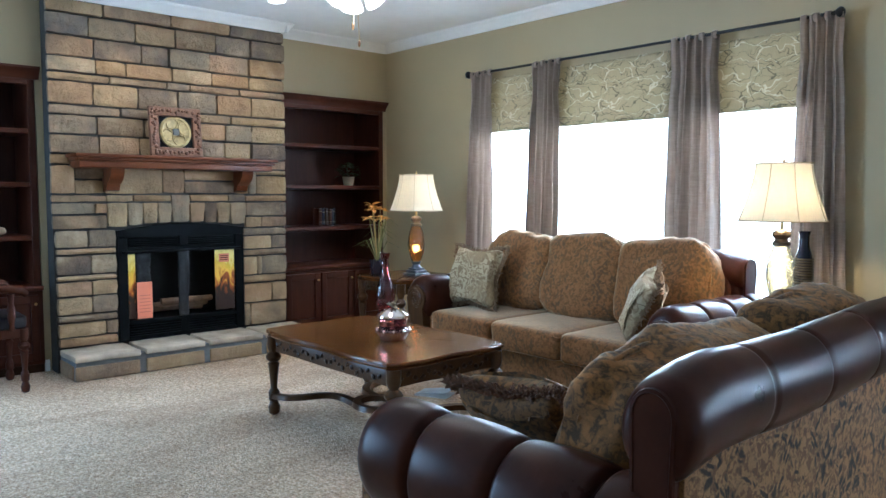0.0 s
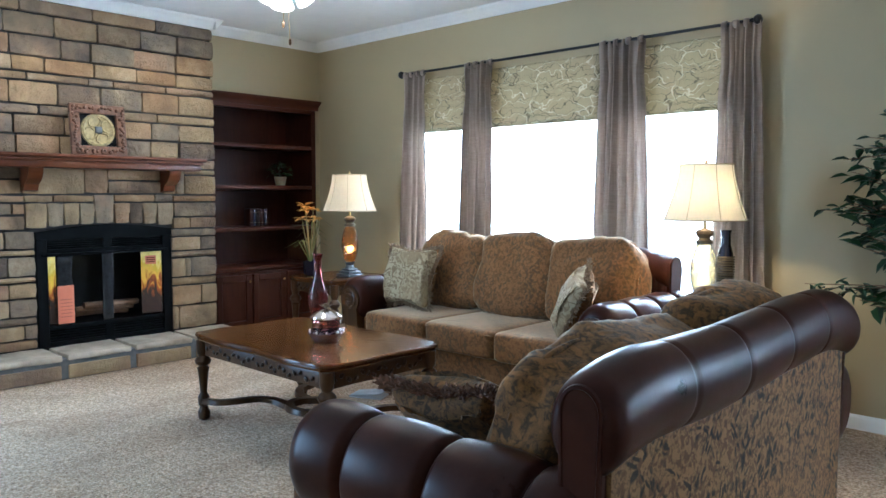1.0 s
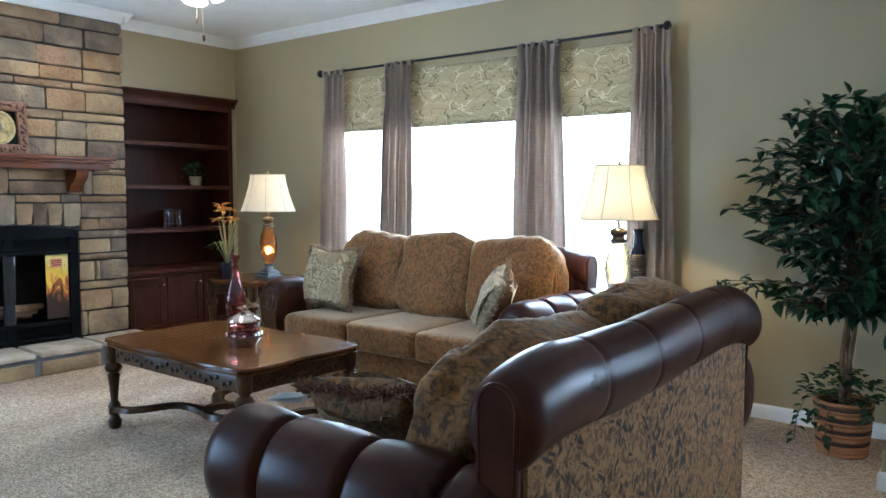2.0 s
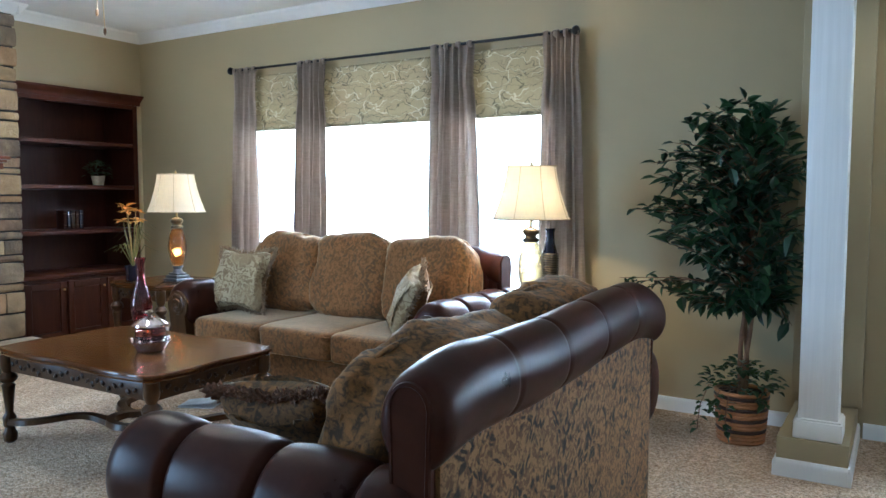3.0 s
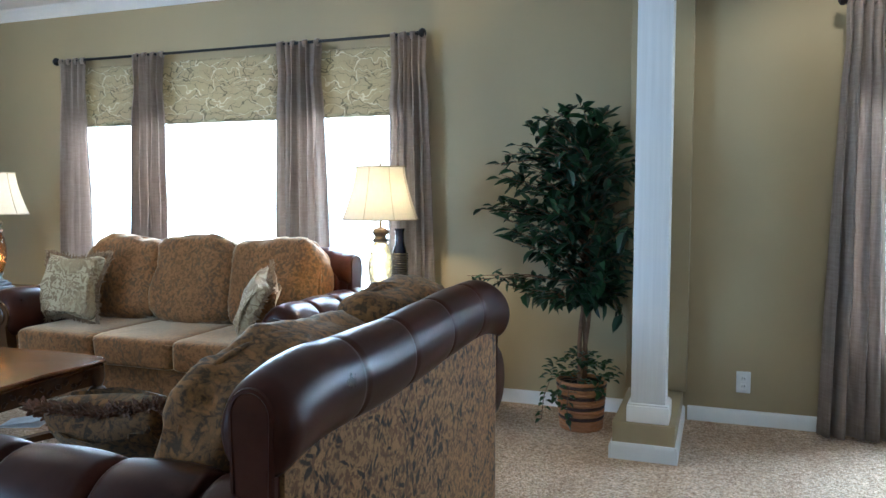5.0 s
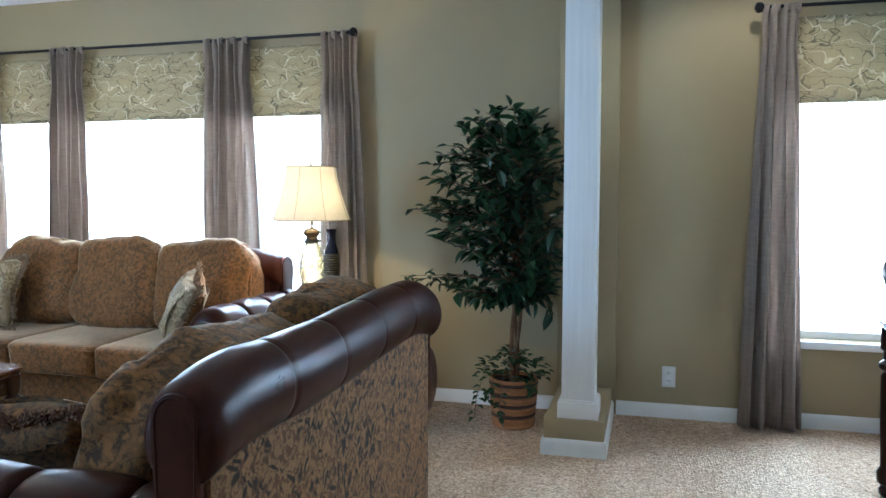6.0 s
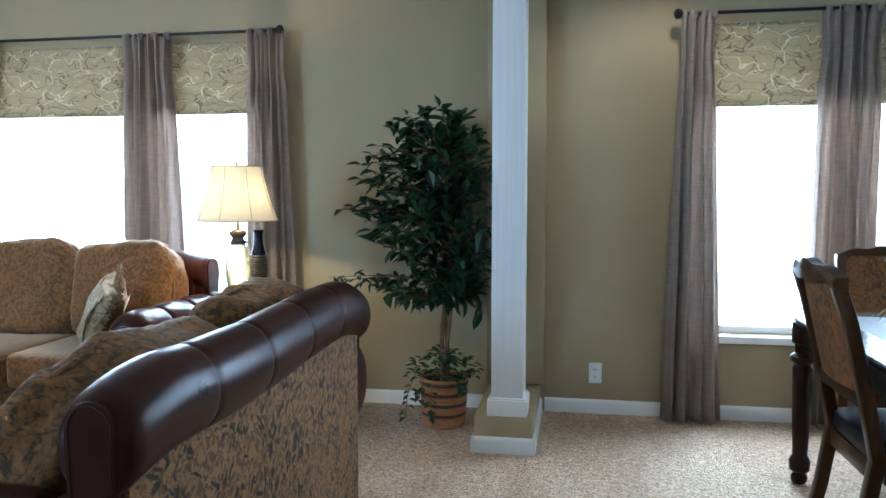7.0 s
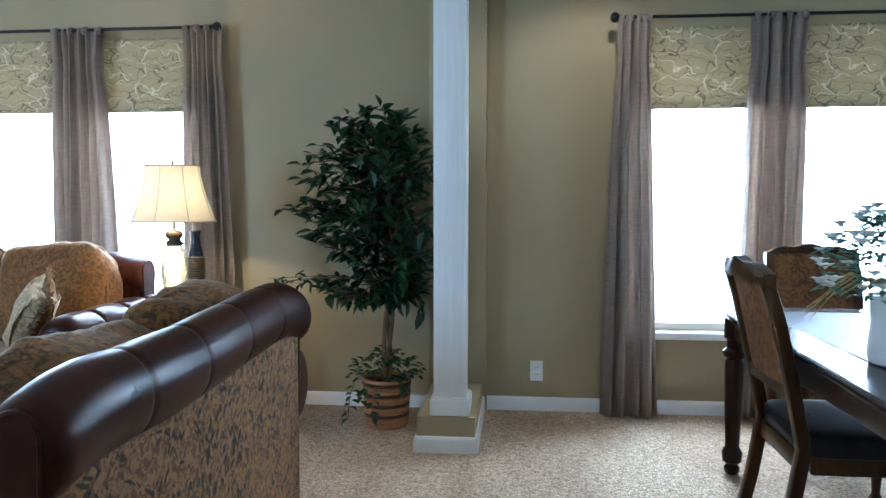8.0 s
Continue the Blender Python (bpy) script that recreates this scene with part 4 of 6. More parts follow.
def stone(y0, y1, z0, z1, lean=0.0):
    """A split-faced block, deeper in its middle, with chipped uneven edges."""
    gap = 0.0040
    w, h = (y1 - y0) / 2 - gap, (z1 - z0) / 2 - gap
    cy, cz, seed = (y0 + y1) / 2, (z0 + z1) / 2, rock.random() * 50
    proud = 0.012 + 0.020 * rock.random()
    nu, nv = max(3, min(7, int(w / 0.03))), max(2, min(4, int(h / 0.02)))
    verts, faces, idx = [], [], {}
    for i in range(nu + 1):
        for j in range(nv + 1):
            u, v = -1 + 2 * i / nu, -1 + 2 * j / nv
            rim = i in (0, nu) or j in (0, nv)
            q = Vector((u * w * 14 + seed, v * h * 14, seed))
            y = u * w + (0.006 * noise.noise(q) if i in (0, nu) else 0) + lean * v * h * u
            z = v * h + (0.005 * noise.noise(q + Vector((7, 0, 0))) if j in (0, nv) else 0)
            x = (proud - 0.010 if rim else proud + 0.007 * noise.noise(q * 0.9))
            if i in (0, nu) and j in (0, nv):
                y, z, x = y * 0.975, z * 0.96, x - 0.003
            idx[i, j] = len(verts)
            verts.append((x, y, z))
    for i in range(nu):
        for j in range(nv):
            faces.append((idx[i, j], idx[i + 1, j], idx[i + 1, j + 1], idx[i, j + 1]))
    ring = [idx[i, 0] for i in range(nu)] + [idx[nu, j] for j in range(nv)] + [idx[i, nv] for i in range(nu, 0, -1)] + [idx[0, j] for j in range(nv, 0, -1)]
    back = {}
    for r in ring:
        back[r] = len(verts)
        verts.append((-0.022, verts[r][1], verts[r][2]))
    for a, b in zip(ring, ring[1:] + ring[:1]):
        faces.append((b, a, back[a], back[b]))
    me = bpy.data.meshes.new("stone")
    me.from_pydata(verts, [], faces)
    me.materials.append(STONE)
    me.shade_smooth()
    me.set_sharp_from_angle(angle=radians(50))
    ob = new("stone", me)
    ob.parent, ob.location = fire, (0, cy, cz)
    return ob


def stone_rows(lo, hi, rows):
    for z0, z1, joints in rows:
        cuts = [lo, *joints, hi]
        for a, b in zip(cuts, cuts[1:]):
            stone(a, b, z0, z1)


stone_rows(L_EDGE, R_EDGE, UPPER)
for lo, hi, rows in BANDS:
    stone_rows(lo, hi, rows)
stone_rows(1.378, 1.772, LEFT_LEG)
stone_rows(2.742, R_EDGE - 0.004, RIGHT_LEG)
for k, (a, b) in enumerate(zip(VOUSSOIRS, VOUSSOIRS[1:])):
    key = k == 4
    u = (k - 4) / 4.5
    stone(a, b, 1.012 - 0.028 * u * u, 1.224 if key else 1.164, 0.06)

# framed medallion standing on the mantel
art = thing("framed_medallion", (-5.44, 2.183, 1.493), "square ornate bronze frame around a round scrolled medallion on the mantel", "wall decor", rz=0)
art.matrix_world = pose(-5.44, 2.183, 1.493, 0, -6, 0)
bm = bmesh.new()
for a, b, c, d in ((-0.19, 0.19, 0.0, 0.065), (-0.19, 0.19, 0.29, 0.355), (-0.19, -0.125, 0.065, 0.29), (0.125, 0.19, 0.065, 0.29)):
    box(bm, 0, 0.035, a, b, c, d, 0.006)
rg = random.Random(2)
for k in range(64):
    a = k / 64 * 4
    s, u = int(a), a % 1
    y, z = [(-0.165 + 0.33 * u, 0.03), (0.158, 0.03 + 0.30 * u), (0.165 - 0.33 * u, 0.325), (-0.158, 0.33 - 0.30 * u)][s]
    bmesh.ops.create_icosphere(bm, subdivisions=1, radius=0.011 + 0.005 * rg.random(), matrix=Matrix.Translation((0.036, y + 0.014 * rg.uniform(-1, 1), z + 0.010 * rg.uniform(-1, 1))))
part("frame", bm, plain("carved_bronze_frame", (0.14, 0.065, 0.035), 0.5, 0.2, vary=0.5, scale=30, bump=0.4), art)
part("backing", boxed(0.002, 0.010, -0.126, 0.126, 0.064, 0.291), FIRE_BLACK, art)
bm = bmesh.new()
loft(bm, [[(x, r * math.cos(2 * math.pi * i / 36), 0.178 + r * math.sin(2 * math.pi * i / 36)) for i in range(36)] for x, r in ((0.010, 0.118), (0.020, 0.116), (0.024, 0.10), (0.018, 0.09))])
MEDAL = plain("gilded_plaster", (0.30, 0.23, 0.10), 0.45, 0.3, vary=0.35, scale=40, bump=0.3)
med = part("medallion", bm, MEDAL, art, "gilded round medallion")
for k in range(8):
    bm = bmesh.new()
    a0 = 2 * math.pi * k / 8
    pts = []
    for q in range(16):
        t = q / 15
        rr, th = 0.03 + 0.06 * t, a0 + 0.9 * math.sin(t * math.pi) * (1 if k % 2 else -1) * 0.35
        pts.append((0.022, rr * math.cos(th), 0.178 + rr * math.sin(th)))
    tube(bm, pts, [0.007 - 0.003 * q / 15 for q in range(16)], 6)
    part("scroll", bm, MEDAL, med)
part("centre_boss", boxed(0.016, 0.034, -0.024, 0.024, 0.154, 0.202, 0.006), PEWTER, med)

# ---- bookcases ----
def bookcase(at, y0, y1, label):
    b = thing("bookcase", at, label, "bookcase", "built-in bookcases")
    back, face = -0.40, 0.006
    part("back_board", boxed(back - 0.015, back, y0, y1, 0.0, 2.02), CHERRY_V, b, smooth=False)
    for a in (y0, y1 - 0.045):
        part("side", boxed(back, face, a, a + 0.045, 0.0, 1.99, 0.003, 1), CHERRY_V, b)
    part("top_rail", boxed(-0.03, face + 0.002, y0 + 0.045, y1 - 0.045, 1.955, 2.0, 0.003, 1), CHERRY, b)
    bm = bmesh.new()
    extrude_outline(bm, [(-0.03, 1.99), (0.012, 1.99), (0.016, 2.015), (0.030, 2.03), (0.052, 2.052), (0.062, 2.058), (0.062, 2.072), (-0.03, 2.072)], "y", y0 - 0.004, y1 + 0.028)
    part("crown", bm, CHERRY, b)
    for z in (1.628, 1.270, 0.908):
        part("shelf", boxed(back, face - 0.004, y0 + 0.045, y1 - 0.045, z, z + 0.034, 0.004, 1), CHERRY, b)
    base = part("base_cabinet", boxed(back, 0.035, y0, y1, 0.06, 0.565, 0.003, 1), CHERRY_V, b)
    part("plinth", boxed(back, 0.01, y0, y1, 0.0, 0.06), BLACK_WOOD, b, smooth=False)
    part("counter", boxed(back, 0.058, y0 - 0.002, y1 + 0.004, 0.568, 0.602, 0.008), CHERRY, b)
    n = 3
    w = (y1 - y0 - 0.04) / n
    for k in range(n):
        a = y0 + 0.02 + k * w
        bm = bmesh.new()
        for p, q, r, s in ((a + 0.01, a + 0.06, 0.09, 0.54), (a + w - 0.06, a + w - 0.01, 0.09, 0.54), (a + 0.06, a + w - 0.06, 0.09, 0.145), (a + 0.06, a + w - 0.06, 0.485, 0.54)):
            box(bm, 0.036, 0.056, p, q, r, s, 0.003, 1)
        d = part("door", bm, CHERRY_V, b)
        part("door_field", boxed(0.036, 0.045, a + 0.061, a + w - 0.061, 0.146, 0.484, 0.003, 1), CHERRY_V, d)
        bm = lathe(bmesh.new(), [(0.003, 0), (0.004, 0.008), (0.009, 0.014), (0.010, 0.02), (0.006, 0.025)], seg=12)
        bmesh.ops.rotate(bm, verts=bm.verts, matrix=Matrix.Rotation(radians(90), 3, "Y"))
        bmesh.ops.translate(bm, verts=bm.verts, vec=(0.056, a + w - 0.035, 0.48))
        part("knob", bm, BRASS, d)
    return b


bookcase((LEFT_X, 0, 0), 3.165, 4.255, "built-in cherry bookcase with open shelves over cabinet doors")
bookcase((LEFT_X, 0, 0), -0.295, 1.325, "dark cherry built-in bookcase beside the stone fireplace")


# ---- curtains, rods and shades ----
def drape(cx0, w0, cx1, w1, z0, z1, folds, label, seed, y=4.19):
    d = thing("curtain", (cx0, y, z0), label, "curtain", "taupe curtains")
    rg = random.Random(seed)
    ph, amp_v = [rg.uniform(0, 6.28) for _ in range(4)], rg.uniform(0.8, 1.2)
    nu, nv = folds * 14, 34
    rings = []
    for j in range(nv + 1):
        v = j / nv
        z = (z1 - z0) * (1 - v)
        k = 0.5 - 0.5 * math.cos(min(1, v * 1.3) * math.pi)
        w, cx = w0 + (w1 - w0) * v, (cx1 - cx0) * v
        pin = 1 - 0.10 * math.exp(-((v - 0.10) / 0.05) ** 2)
        row = []
        for i in range(nu + 1):
            u = i / nu
            t = u * folds * 2 * math.pi
            t += 0.9 * math.sin(t * 0.43 + ph[2]) + 0.5 * math.sin(t * 0.9 + ph[0] + v * 0.8)
            sway = 0.5 * math.sin(t * 0.5 + ph[0] + v * 1.2) + 0.35 * math.sin(t * 0.27 + ph[1] - v * 2.0)
            amp = (0.020 + 0.022 * k) * (1 + 0.5 * math.sin(t * 0.31 + ph[2] + v))
            row.append((cx + (u - 0.5) * w * pin + 0.012 * math.sin(t + ph[3]) * k + 0.006 * sway, -amp * math.sin(t + 0.6 * sway) - 0.010 * noise.noise(Vector((u * 5, v * 6, seed))), z))
        rings.append(row)
    bm = bmesh.new()
    loft(bm, rings, caps=False, closed=False)
    ob = part("cloth", bm, DRAPE, d)
    so = ob.modifiers.new("thickness", "SOLIDIFY")
    so.thickness = 0.003
    for k in range(4):
        x = (k / 3 - 0.5) * w0 * 0.86
        bm = bmesh.new()
        loft(bm, [[(x - 0.016, 0.012 * math.cos(a), z1 - z0 - 0.012 + 0.020 * math.sin(a)), (x + 0.016, 0.012 * math.cos(a), z1 - z0 - 0.012 + 0.020 * math.sin(a))] for a in [math.pi * 2 * q / 14 for q in range(15)]], caps=False, closed=False)
        tb = part("tab", bm, DRAPE, d)
        so = tb.modifiers.new("thickness", "SOLIDIFY")
        so.thickness = 0.003
    return d


ROD_Z = 2.179
for c0, w0, c1, w1, f, s, lab in ((-4.33, 0.23, -4.37, 0.30, 4, 1, "taupe tab-top curtain gathered beside the window"), (-3.655, 0.25, -3.68, 0.32, 5, 2, "taupe tab-top curtain gathered beside the window"),
                             (-2.485, 0.30, -2.47, 0.36, 6, 3, "taupe tab-top curtain gathered beside the window"), (-1.745, 0.22, -1.725, 0.32, 5, 4, "taupe tab-top curtain hanging behind the lamp"),
                             (0.655, 0.17, 0.665, 0.30, 4, 5, "taupe floor-length curtain at the dining window"), (1.405, 0.28, 1.375, 0.32, 5, 6, "taupe curtain glowing at its sunlit edge")):
    drape(c0, w0, c1, w1, 0.015, ROD_Z + 0.005, f, lab, s)


def rod(x0, x1, label):
    r = thing("curtain_rod", ((x0 + x1) / 2, 4.19, ROD_Z), label, "curtain rod", "curtain rods")
    h = (x1 - x0) / 2
    part("pole", tube(bmesh.new(), [(-h, 0, 0), (0, 0, -0.002), (h, 0, 0)], 0.009, 12), IRON, r)
    for s in (-1, 1):
        bm = lathe(bmesh.new(), [(0.010, 0.0), (0.014, 0.004), (0.010, 0.010), (0.024, 0.022), (0.029, 0.036), (0.024, 0.050), (0.010, 0.058)], seg=14)
        bmesh.ops.rotate(bm, verts=bm.verts, matrix=Matrix.Rotation(radians(90 * s), 3, "Y"))
        bmesh.ops.translate(bm, verts=bm.verts, vec=(s * h, 0, 0))
        part("finial", bm, IRON, r)
        bm = tube(bmesh.new(), [(s * (h - 0.05), 0, 0), (s * (h - 0.05), 0.06, -0.006), (s * (h - 0.05), 0.108, -0.02)], 0.007, 8)
        box(bm, s * (h - 0.05) - 0.015, s * (h - 0.05) + 0.015, 0.102, 0.109, -0.06, 0.02, 0.003, 1)
        part("bracket", bm, IRON, r)
    return r


rod(-4.44, -1.69, "black iron curtain rod with knob finials above the window")
rod(0.585, 2.50, "black iron curtain rod with knob finials above the dining window")


def roman_shade(x0, x1, z0):
    s = thing("roman_shade", ((x0 + x1) / 2, 4.283, z0), "sage roman shade with a meandering line pattern, half lowered", "window shade", "roman shades")
    h, top = (x1 - x0) / 2, 2.138 - z0
    rings = []
    for k in range(25):
        z = top * k / 24
        y = -0.012 - 0.006 * math.sin(k / 24 * math.pi * 3) - (0.010 if k < 3 else 0)
        rings.append([(-h + 2 * h * i / 16, y - 0.003 * math.sin(i * 1.7 + k * 0.4), z) for i in range(17)])
    bm = bmesh.new()
    loft(bm, rings, caps=False, closed=False)
    ob = part("cloth", bm, BLIND, s)
    so = ob.modifiers.new("thickness", "SOLIDIFY")
    so.thickness = 0.004
    part("hem", boxed(-h, h, -0.028, -0.016, -0.010, 0.012, 0.004), BLIND, s)
    part("head_rail", boxed(-h, h, -0.008, 0.012, top - 0.02, top - 0.002, 0.003, 1), BLIND, s)
    return s


for x0, x1, z0 in ((-4.50, -3.86, 1.722), (-3.80, -2.69, 1.722), (-2.55, -1.81, 1.722), (0.675, 1.42, 1.708), (1.50, 2.42, 1.708)):
    roman_shade(x0, x1, z0)

# wall outlet
o = thing("wall_outlet", (0.152, WIN_Y, 0.230), "white double wall socket on the tan wall", "outlet")
part("cover_plate", boxed(-0.036, 0.036, -0.007, -0.0005, -0.058, 0.058, 0.003), PLASTIC, o)
for z in (-0.021, 0.021):
    f = part("socket", boxed(-0.016, 0.016, -0.009, -0.0072, z - 0.014, z + 0.014, 0.003), PLASTIC, o)
    for x in (-0.006, 0.006):
        part("slot", boxed(x - 0.0012, x + 0.0012, -0.0098, -0.0092, z - 0.004, z + 0.006), DARK_GAP, f)


# ---- coffee table, end tables and lamps ----
TURNED = [(0.018, 0.0), (0.030, 0.010), (0.034, 0.045), (0.026, 0.060), (0.022, 0.075), (0.030, 0.085), (0.032, 0.125), (0.024, 0.140), (0.018, 0.150), (0.024, 0.22), (0.030, 0.275), (0.034, 0.285), (0.022, 0.295),
          (0.040, 0.310), (0.044, 0.325), (0.034, 0.340), (0.022, 0.350), (0.030, 0.365), (0.034, 0.385), (0.034, 0.44)]


def turned_leg(height, scale=1.0):
    k = height / 0.44
    return [(r * scale, z * k) for r, z in TURNED]


def table_outline(hx, hy, wave=0.022, notch=0.03):
    """Serpentine table edge with drawn-in corners."""
    pts = []
    for s in range(4):
        a, b = [(hx, hy), (hy, hx), (hx, hy), (hy, hx)][s]
        for k in range(24):
            u = -1 + 2 * k / 24
            d = b - wave * (0.5 + 0.5 * math.cos(u * math.pi * 2)) * 0.9 + (0.0 if abs(u) < 0.93 else -notch * (abs(u) - 0.93) / 0.07)
            p = (u * (a - 0.015), -d)
            c, q = math.cos(s * math.pi / 2), math.sin(s * math.pi / 2)
            pts.append((p[0] * c - p[1] * q, p[0] * q + p[1] * c))
    return pts


def shaped_top(bm, outline, z0, z1):
    prof = [(0.975, z0), (0.985, z0 + (z1 - z0) * 0.25), (0.975, z0 + (z1 - z0) * 0.4), (1.0, z0 + (z1 - z0) * 0.6), (1.0, z0 + (z1 - z0) * 0.85), (0.990, z1)]
    loft(bm, [[(x * s, y * s, z) for x, y in outline] for s, z in prof])
    bmesh.ops.recalc_face_normals(bm, faces=bm.faces)
    return bm


bm = cushion(bmesh.new(), (0, 0, 0), (0.030, 0.014, 0.018), 0.8, None, 10)
CARVED = mesh_of(bm, 'carved_leaf', BLACK_WOOD)


def carved_table(name, at, hx, hy, height, label, group, vine=True):
    t = thing(name, at, label, "table", group)
    part("tabletop", shaped_top(bmesh.new(), table_outline(hx, hy), height - 0.035, height), TABLE_TOP, t, "glossy book-matched walnut top")
    ap = height - 0.038
    for s in range(4):
        a, b = [(hx, hy), (hy, hx), (hx, hy), (hy, hx)][s]
        m = Matrix.Rotation(s * math.pi / 2, 4, "Z")
        bm = bmesh.new()
        n = 24
        rings = []
        for k in range(n + 1):
            u = -1 + 2 * k / n
            d = b - 0.045 - 0.016 * (0.5 + 0.5 * math.cos(u * math.pi * 2))
            low = ap - 0.080 - 0.004 * math.cos(u * math.pi * 2)
            rings.append([(u * (a - 0.075), -d, ap), (u * (a - 0.075), -d - 0.004, ap - 0.012), (u * (a - 0.075), -d, low), (u * (a - 0.075), -d + 0.02, low), (u * (a - 0.075), -d + 0.02, ap)])
        loft(bm, rings)
        bmesh.ops.recalc_face_normals(bm, faces=bm.faces)
        bmesh.ops.transform(bm, matrix=m, verts=bm.verts)
        apron = part("apron", bm, WALNUT, t)
        if vine:
            rg = random.Random(s)
            for k in range(int(a * 40)):
                u = -0.92 + 1.84 * k / int(a * 40)
                d = b - 0.045 - 0.016 * (0.5 + 0.5 * math.cos(u * math.pi * 2)) + 0.004
                mm = m @ Matrix.Translation((u * (a - 0.075), -d, ap - 0.042 + 0.014 * math.sin(k * 1.9))) @ Matrix.Rotation(0.7 * (-1) ** k, 4, "Y")
                leaf = new("carved_leaf", CARVED)
                leaf.parent, leaf.matrix_local = apron, mm @ Matrix.Diagonal((1, 1, 0.8 + 0.5 * rg.random(), 1))
    for sx in (-1, 1):
        for sy in (-1, 1):
            bm = lathe(bmesh.new(), turned_leg(height - 0.036), (sx * (hx - 0.062), sy * (hy - 0.062), 0), 20)
            part("leg", bm, WALNUT, t)
            # curved stretcher from leg to the middle ring
            bm = bmesh.new()
            x0, y0 = sx * (hx - 0.062), sy * (hy - 0.062)
            pts = []
            for k in range(15):
                u = k / 14
                bend = 0.07 * math.sin(u * math.pi * 2)
                px, py = x0 * (1 - u) + sx * 0.10 * u, y0 * (1 - u) + sy * 0.075 * u
                pts.append((px + bend * -sy * 0.6 * sx * sy, py + bend * sx * 0.6 * sx * sy, 0.105 + 0.020 * math.sin(u * math.pi)))
            rings = []
            for k, p in enumerate(pts):
                q0, q1 = Vector(pts[max(0, k - 1)]), Vector(pts[min(14, k + 1)])
                side = (q1 - q0).cross(Vector((0, 0, 1))).normalized() * 0.026
                p = Vector(p)
                rings.append([p - side - Vector((0, 0, 0.012)), p + side - Vector((0, 0, 0.012)), p + side * 0.8 + Vector((0, 0, 0.014)), p - side * 0.8 + Vector((0, 0, 0.014))])
            loft(bm, rings)
            bmesh.ops.recalc_face_normals(bm, faces=bm.faces)
            part("stretcher", bm, WALNUT, t)
    bm = bmesh.new()
    rings = []
    for k in range(29):
        a = 2 * math.pi * k / 28
        c, s = math.cos(a), math.sin(a)
        rings.append([(r * c * 1.25, r * s, z) for r, z in ((0.085, 0.10), (0.135, 0.10), (0.128, 0.128), (0.092, 0.128))])
    loft(bm, rings, caps=False)
    bmesh.ops.recalc_face_normals(bm, faces=bm.faces)
    part("stretcher_ring", bm, WALNUT, t)
    return t


carved_table("coffee_table", (-3.200, 2.338, 0.0), 0.605, 0.385, 0.48, "carved walnut coffee table with turned legs on the carpet", "carved tables")
carved_table("end_table", (-4.72, 3.74, 0.0), 0.31, 0.31, 0.585, "carved dark walnut end table beside the sofa", "carved tables")
carved_table("end_table", (-1.60, 3.70, 0.0), 0.255, 0.255, 0.585, "carved dark walnut end table behind the loveseat", "carved tables")


def table_lamp(at, glass, label, glass_label):
    t = thing("table_lamp", at, label, "lamp", "table lamps")
    bm = bmesh.new()
    for z0, z1, h in ((0.0, 0.022, 0.078), (0.022, 0.045, 0.062), (0.045, 0.062, 0.048)):
        box(bm, -h, h, -h, h, z0, z1, 0.007)
    lathe(bm, [(0.045, 0.06), (0.034, 0.075), (0.030, 0.09), (0.040, 0.105), (0.040, 0.112)], seg=20)
    part("foot", bm, PEWTER, t)
    bm = lathe(bmesh.new(), [(0.034, 0.112), (0.046, 0.14), (0.060, 0.19), (0.067, 0.24), (0.065, 0.29), (0.056, 0.34), (0.042, 0.378), (0.036, 0.39), (0.034, 0.39), (0.040, 0.376), (0.053, 0.34), (0.062, 0.29), (0.064, 0.24), (0.057, 0.19), (0.043, 0.14), (0.031, 0.114)], seg=32, caps=False)
    g = part("glass_body", bm, glass, t, glass_label)
    g.visible_shadow = False
    bm = lathe(bmesh.new(), [(0.034, 0.39), (0.044, 0.394), (0.044, 0.408), (0.034, 0.414), (0.030, 0.425), (0.040, 0.432), (0.046, 0.445), (0.042, 0.458), (0.030, 0.466), (0.012, 0.472)], seg=24)
    part("collar", bm, BRONZE, t, "aged bronze collar")
    part("stem", tube(bmesh.new(), [(0, 0, 0.47), (0, 0, 0.60)], 0.009, 10), BRASS, t)
    bm = bmesh.new()
    n = 8
    rings = []
    for k in range(13):
        u = k / 12
        r = 0.205 - 0.074 * (1 - (1 - u) ** 1.45)
        ring = []
        for i in range(48):
            a = 2 * math.pi * i / 48
            panel = abs(((a * n / (2 * math.pi)) % 1) - 0.5) * 2
            ring.append((r * (0.985 + 0.018 * panel ** 3) * math.cos(a), r * (0.985 + 0.018 * panel ** 3) * math.sin(a), 0.515 + 0.275 * u))
        rings.append(ring)
    loft(bm, rings, caps=False)
    sh = part("shade", bm, LAMP_SHADE, t, "pleated cream bell shade, lit")
    for i in range(n):
        a = 2 * math.pi * i / n
        bm = tube(bmesh.new(), [((0.205 - 0.074 * (1 - (1 - k / 8) ** 1.45)) * 1.004 * math.cos(a), (0.205 - 0.074 * (1 - (1 - k / 8) ** 1.45)) * 1.004 * math.sin(a), 0.515 + 0.275 * k / 8) for k in range(9)], 0.0022, 5)
        part("seam", bm, SHADE_TRIM, sh)
    for r, z in ((0.206, 0.513), (0.133, 0.79)):
        bm = tube(bmesh.new(), [(r * math.cos(2 * math.pi * k / 40), r * math.sin(2 * math.pi * k / 40), z) for k in range(41)], 0.004, 6)
        part("trim_band", bm, SHADE_TRIM, sh)
    part("finial", lathe(bmesh.new(), [(0.003, 0.78), (0.006, 0.795), (0.009, 0.805), (0.004, 0.818)], seg=10), BRASS, t)
    return t


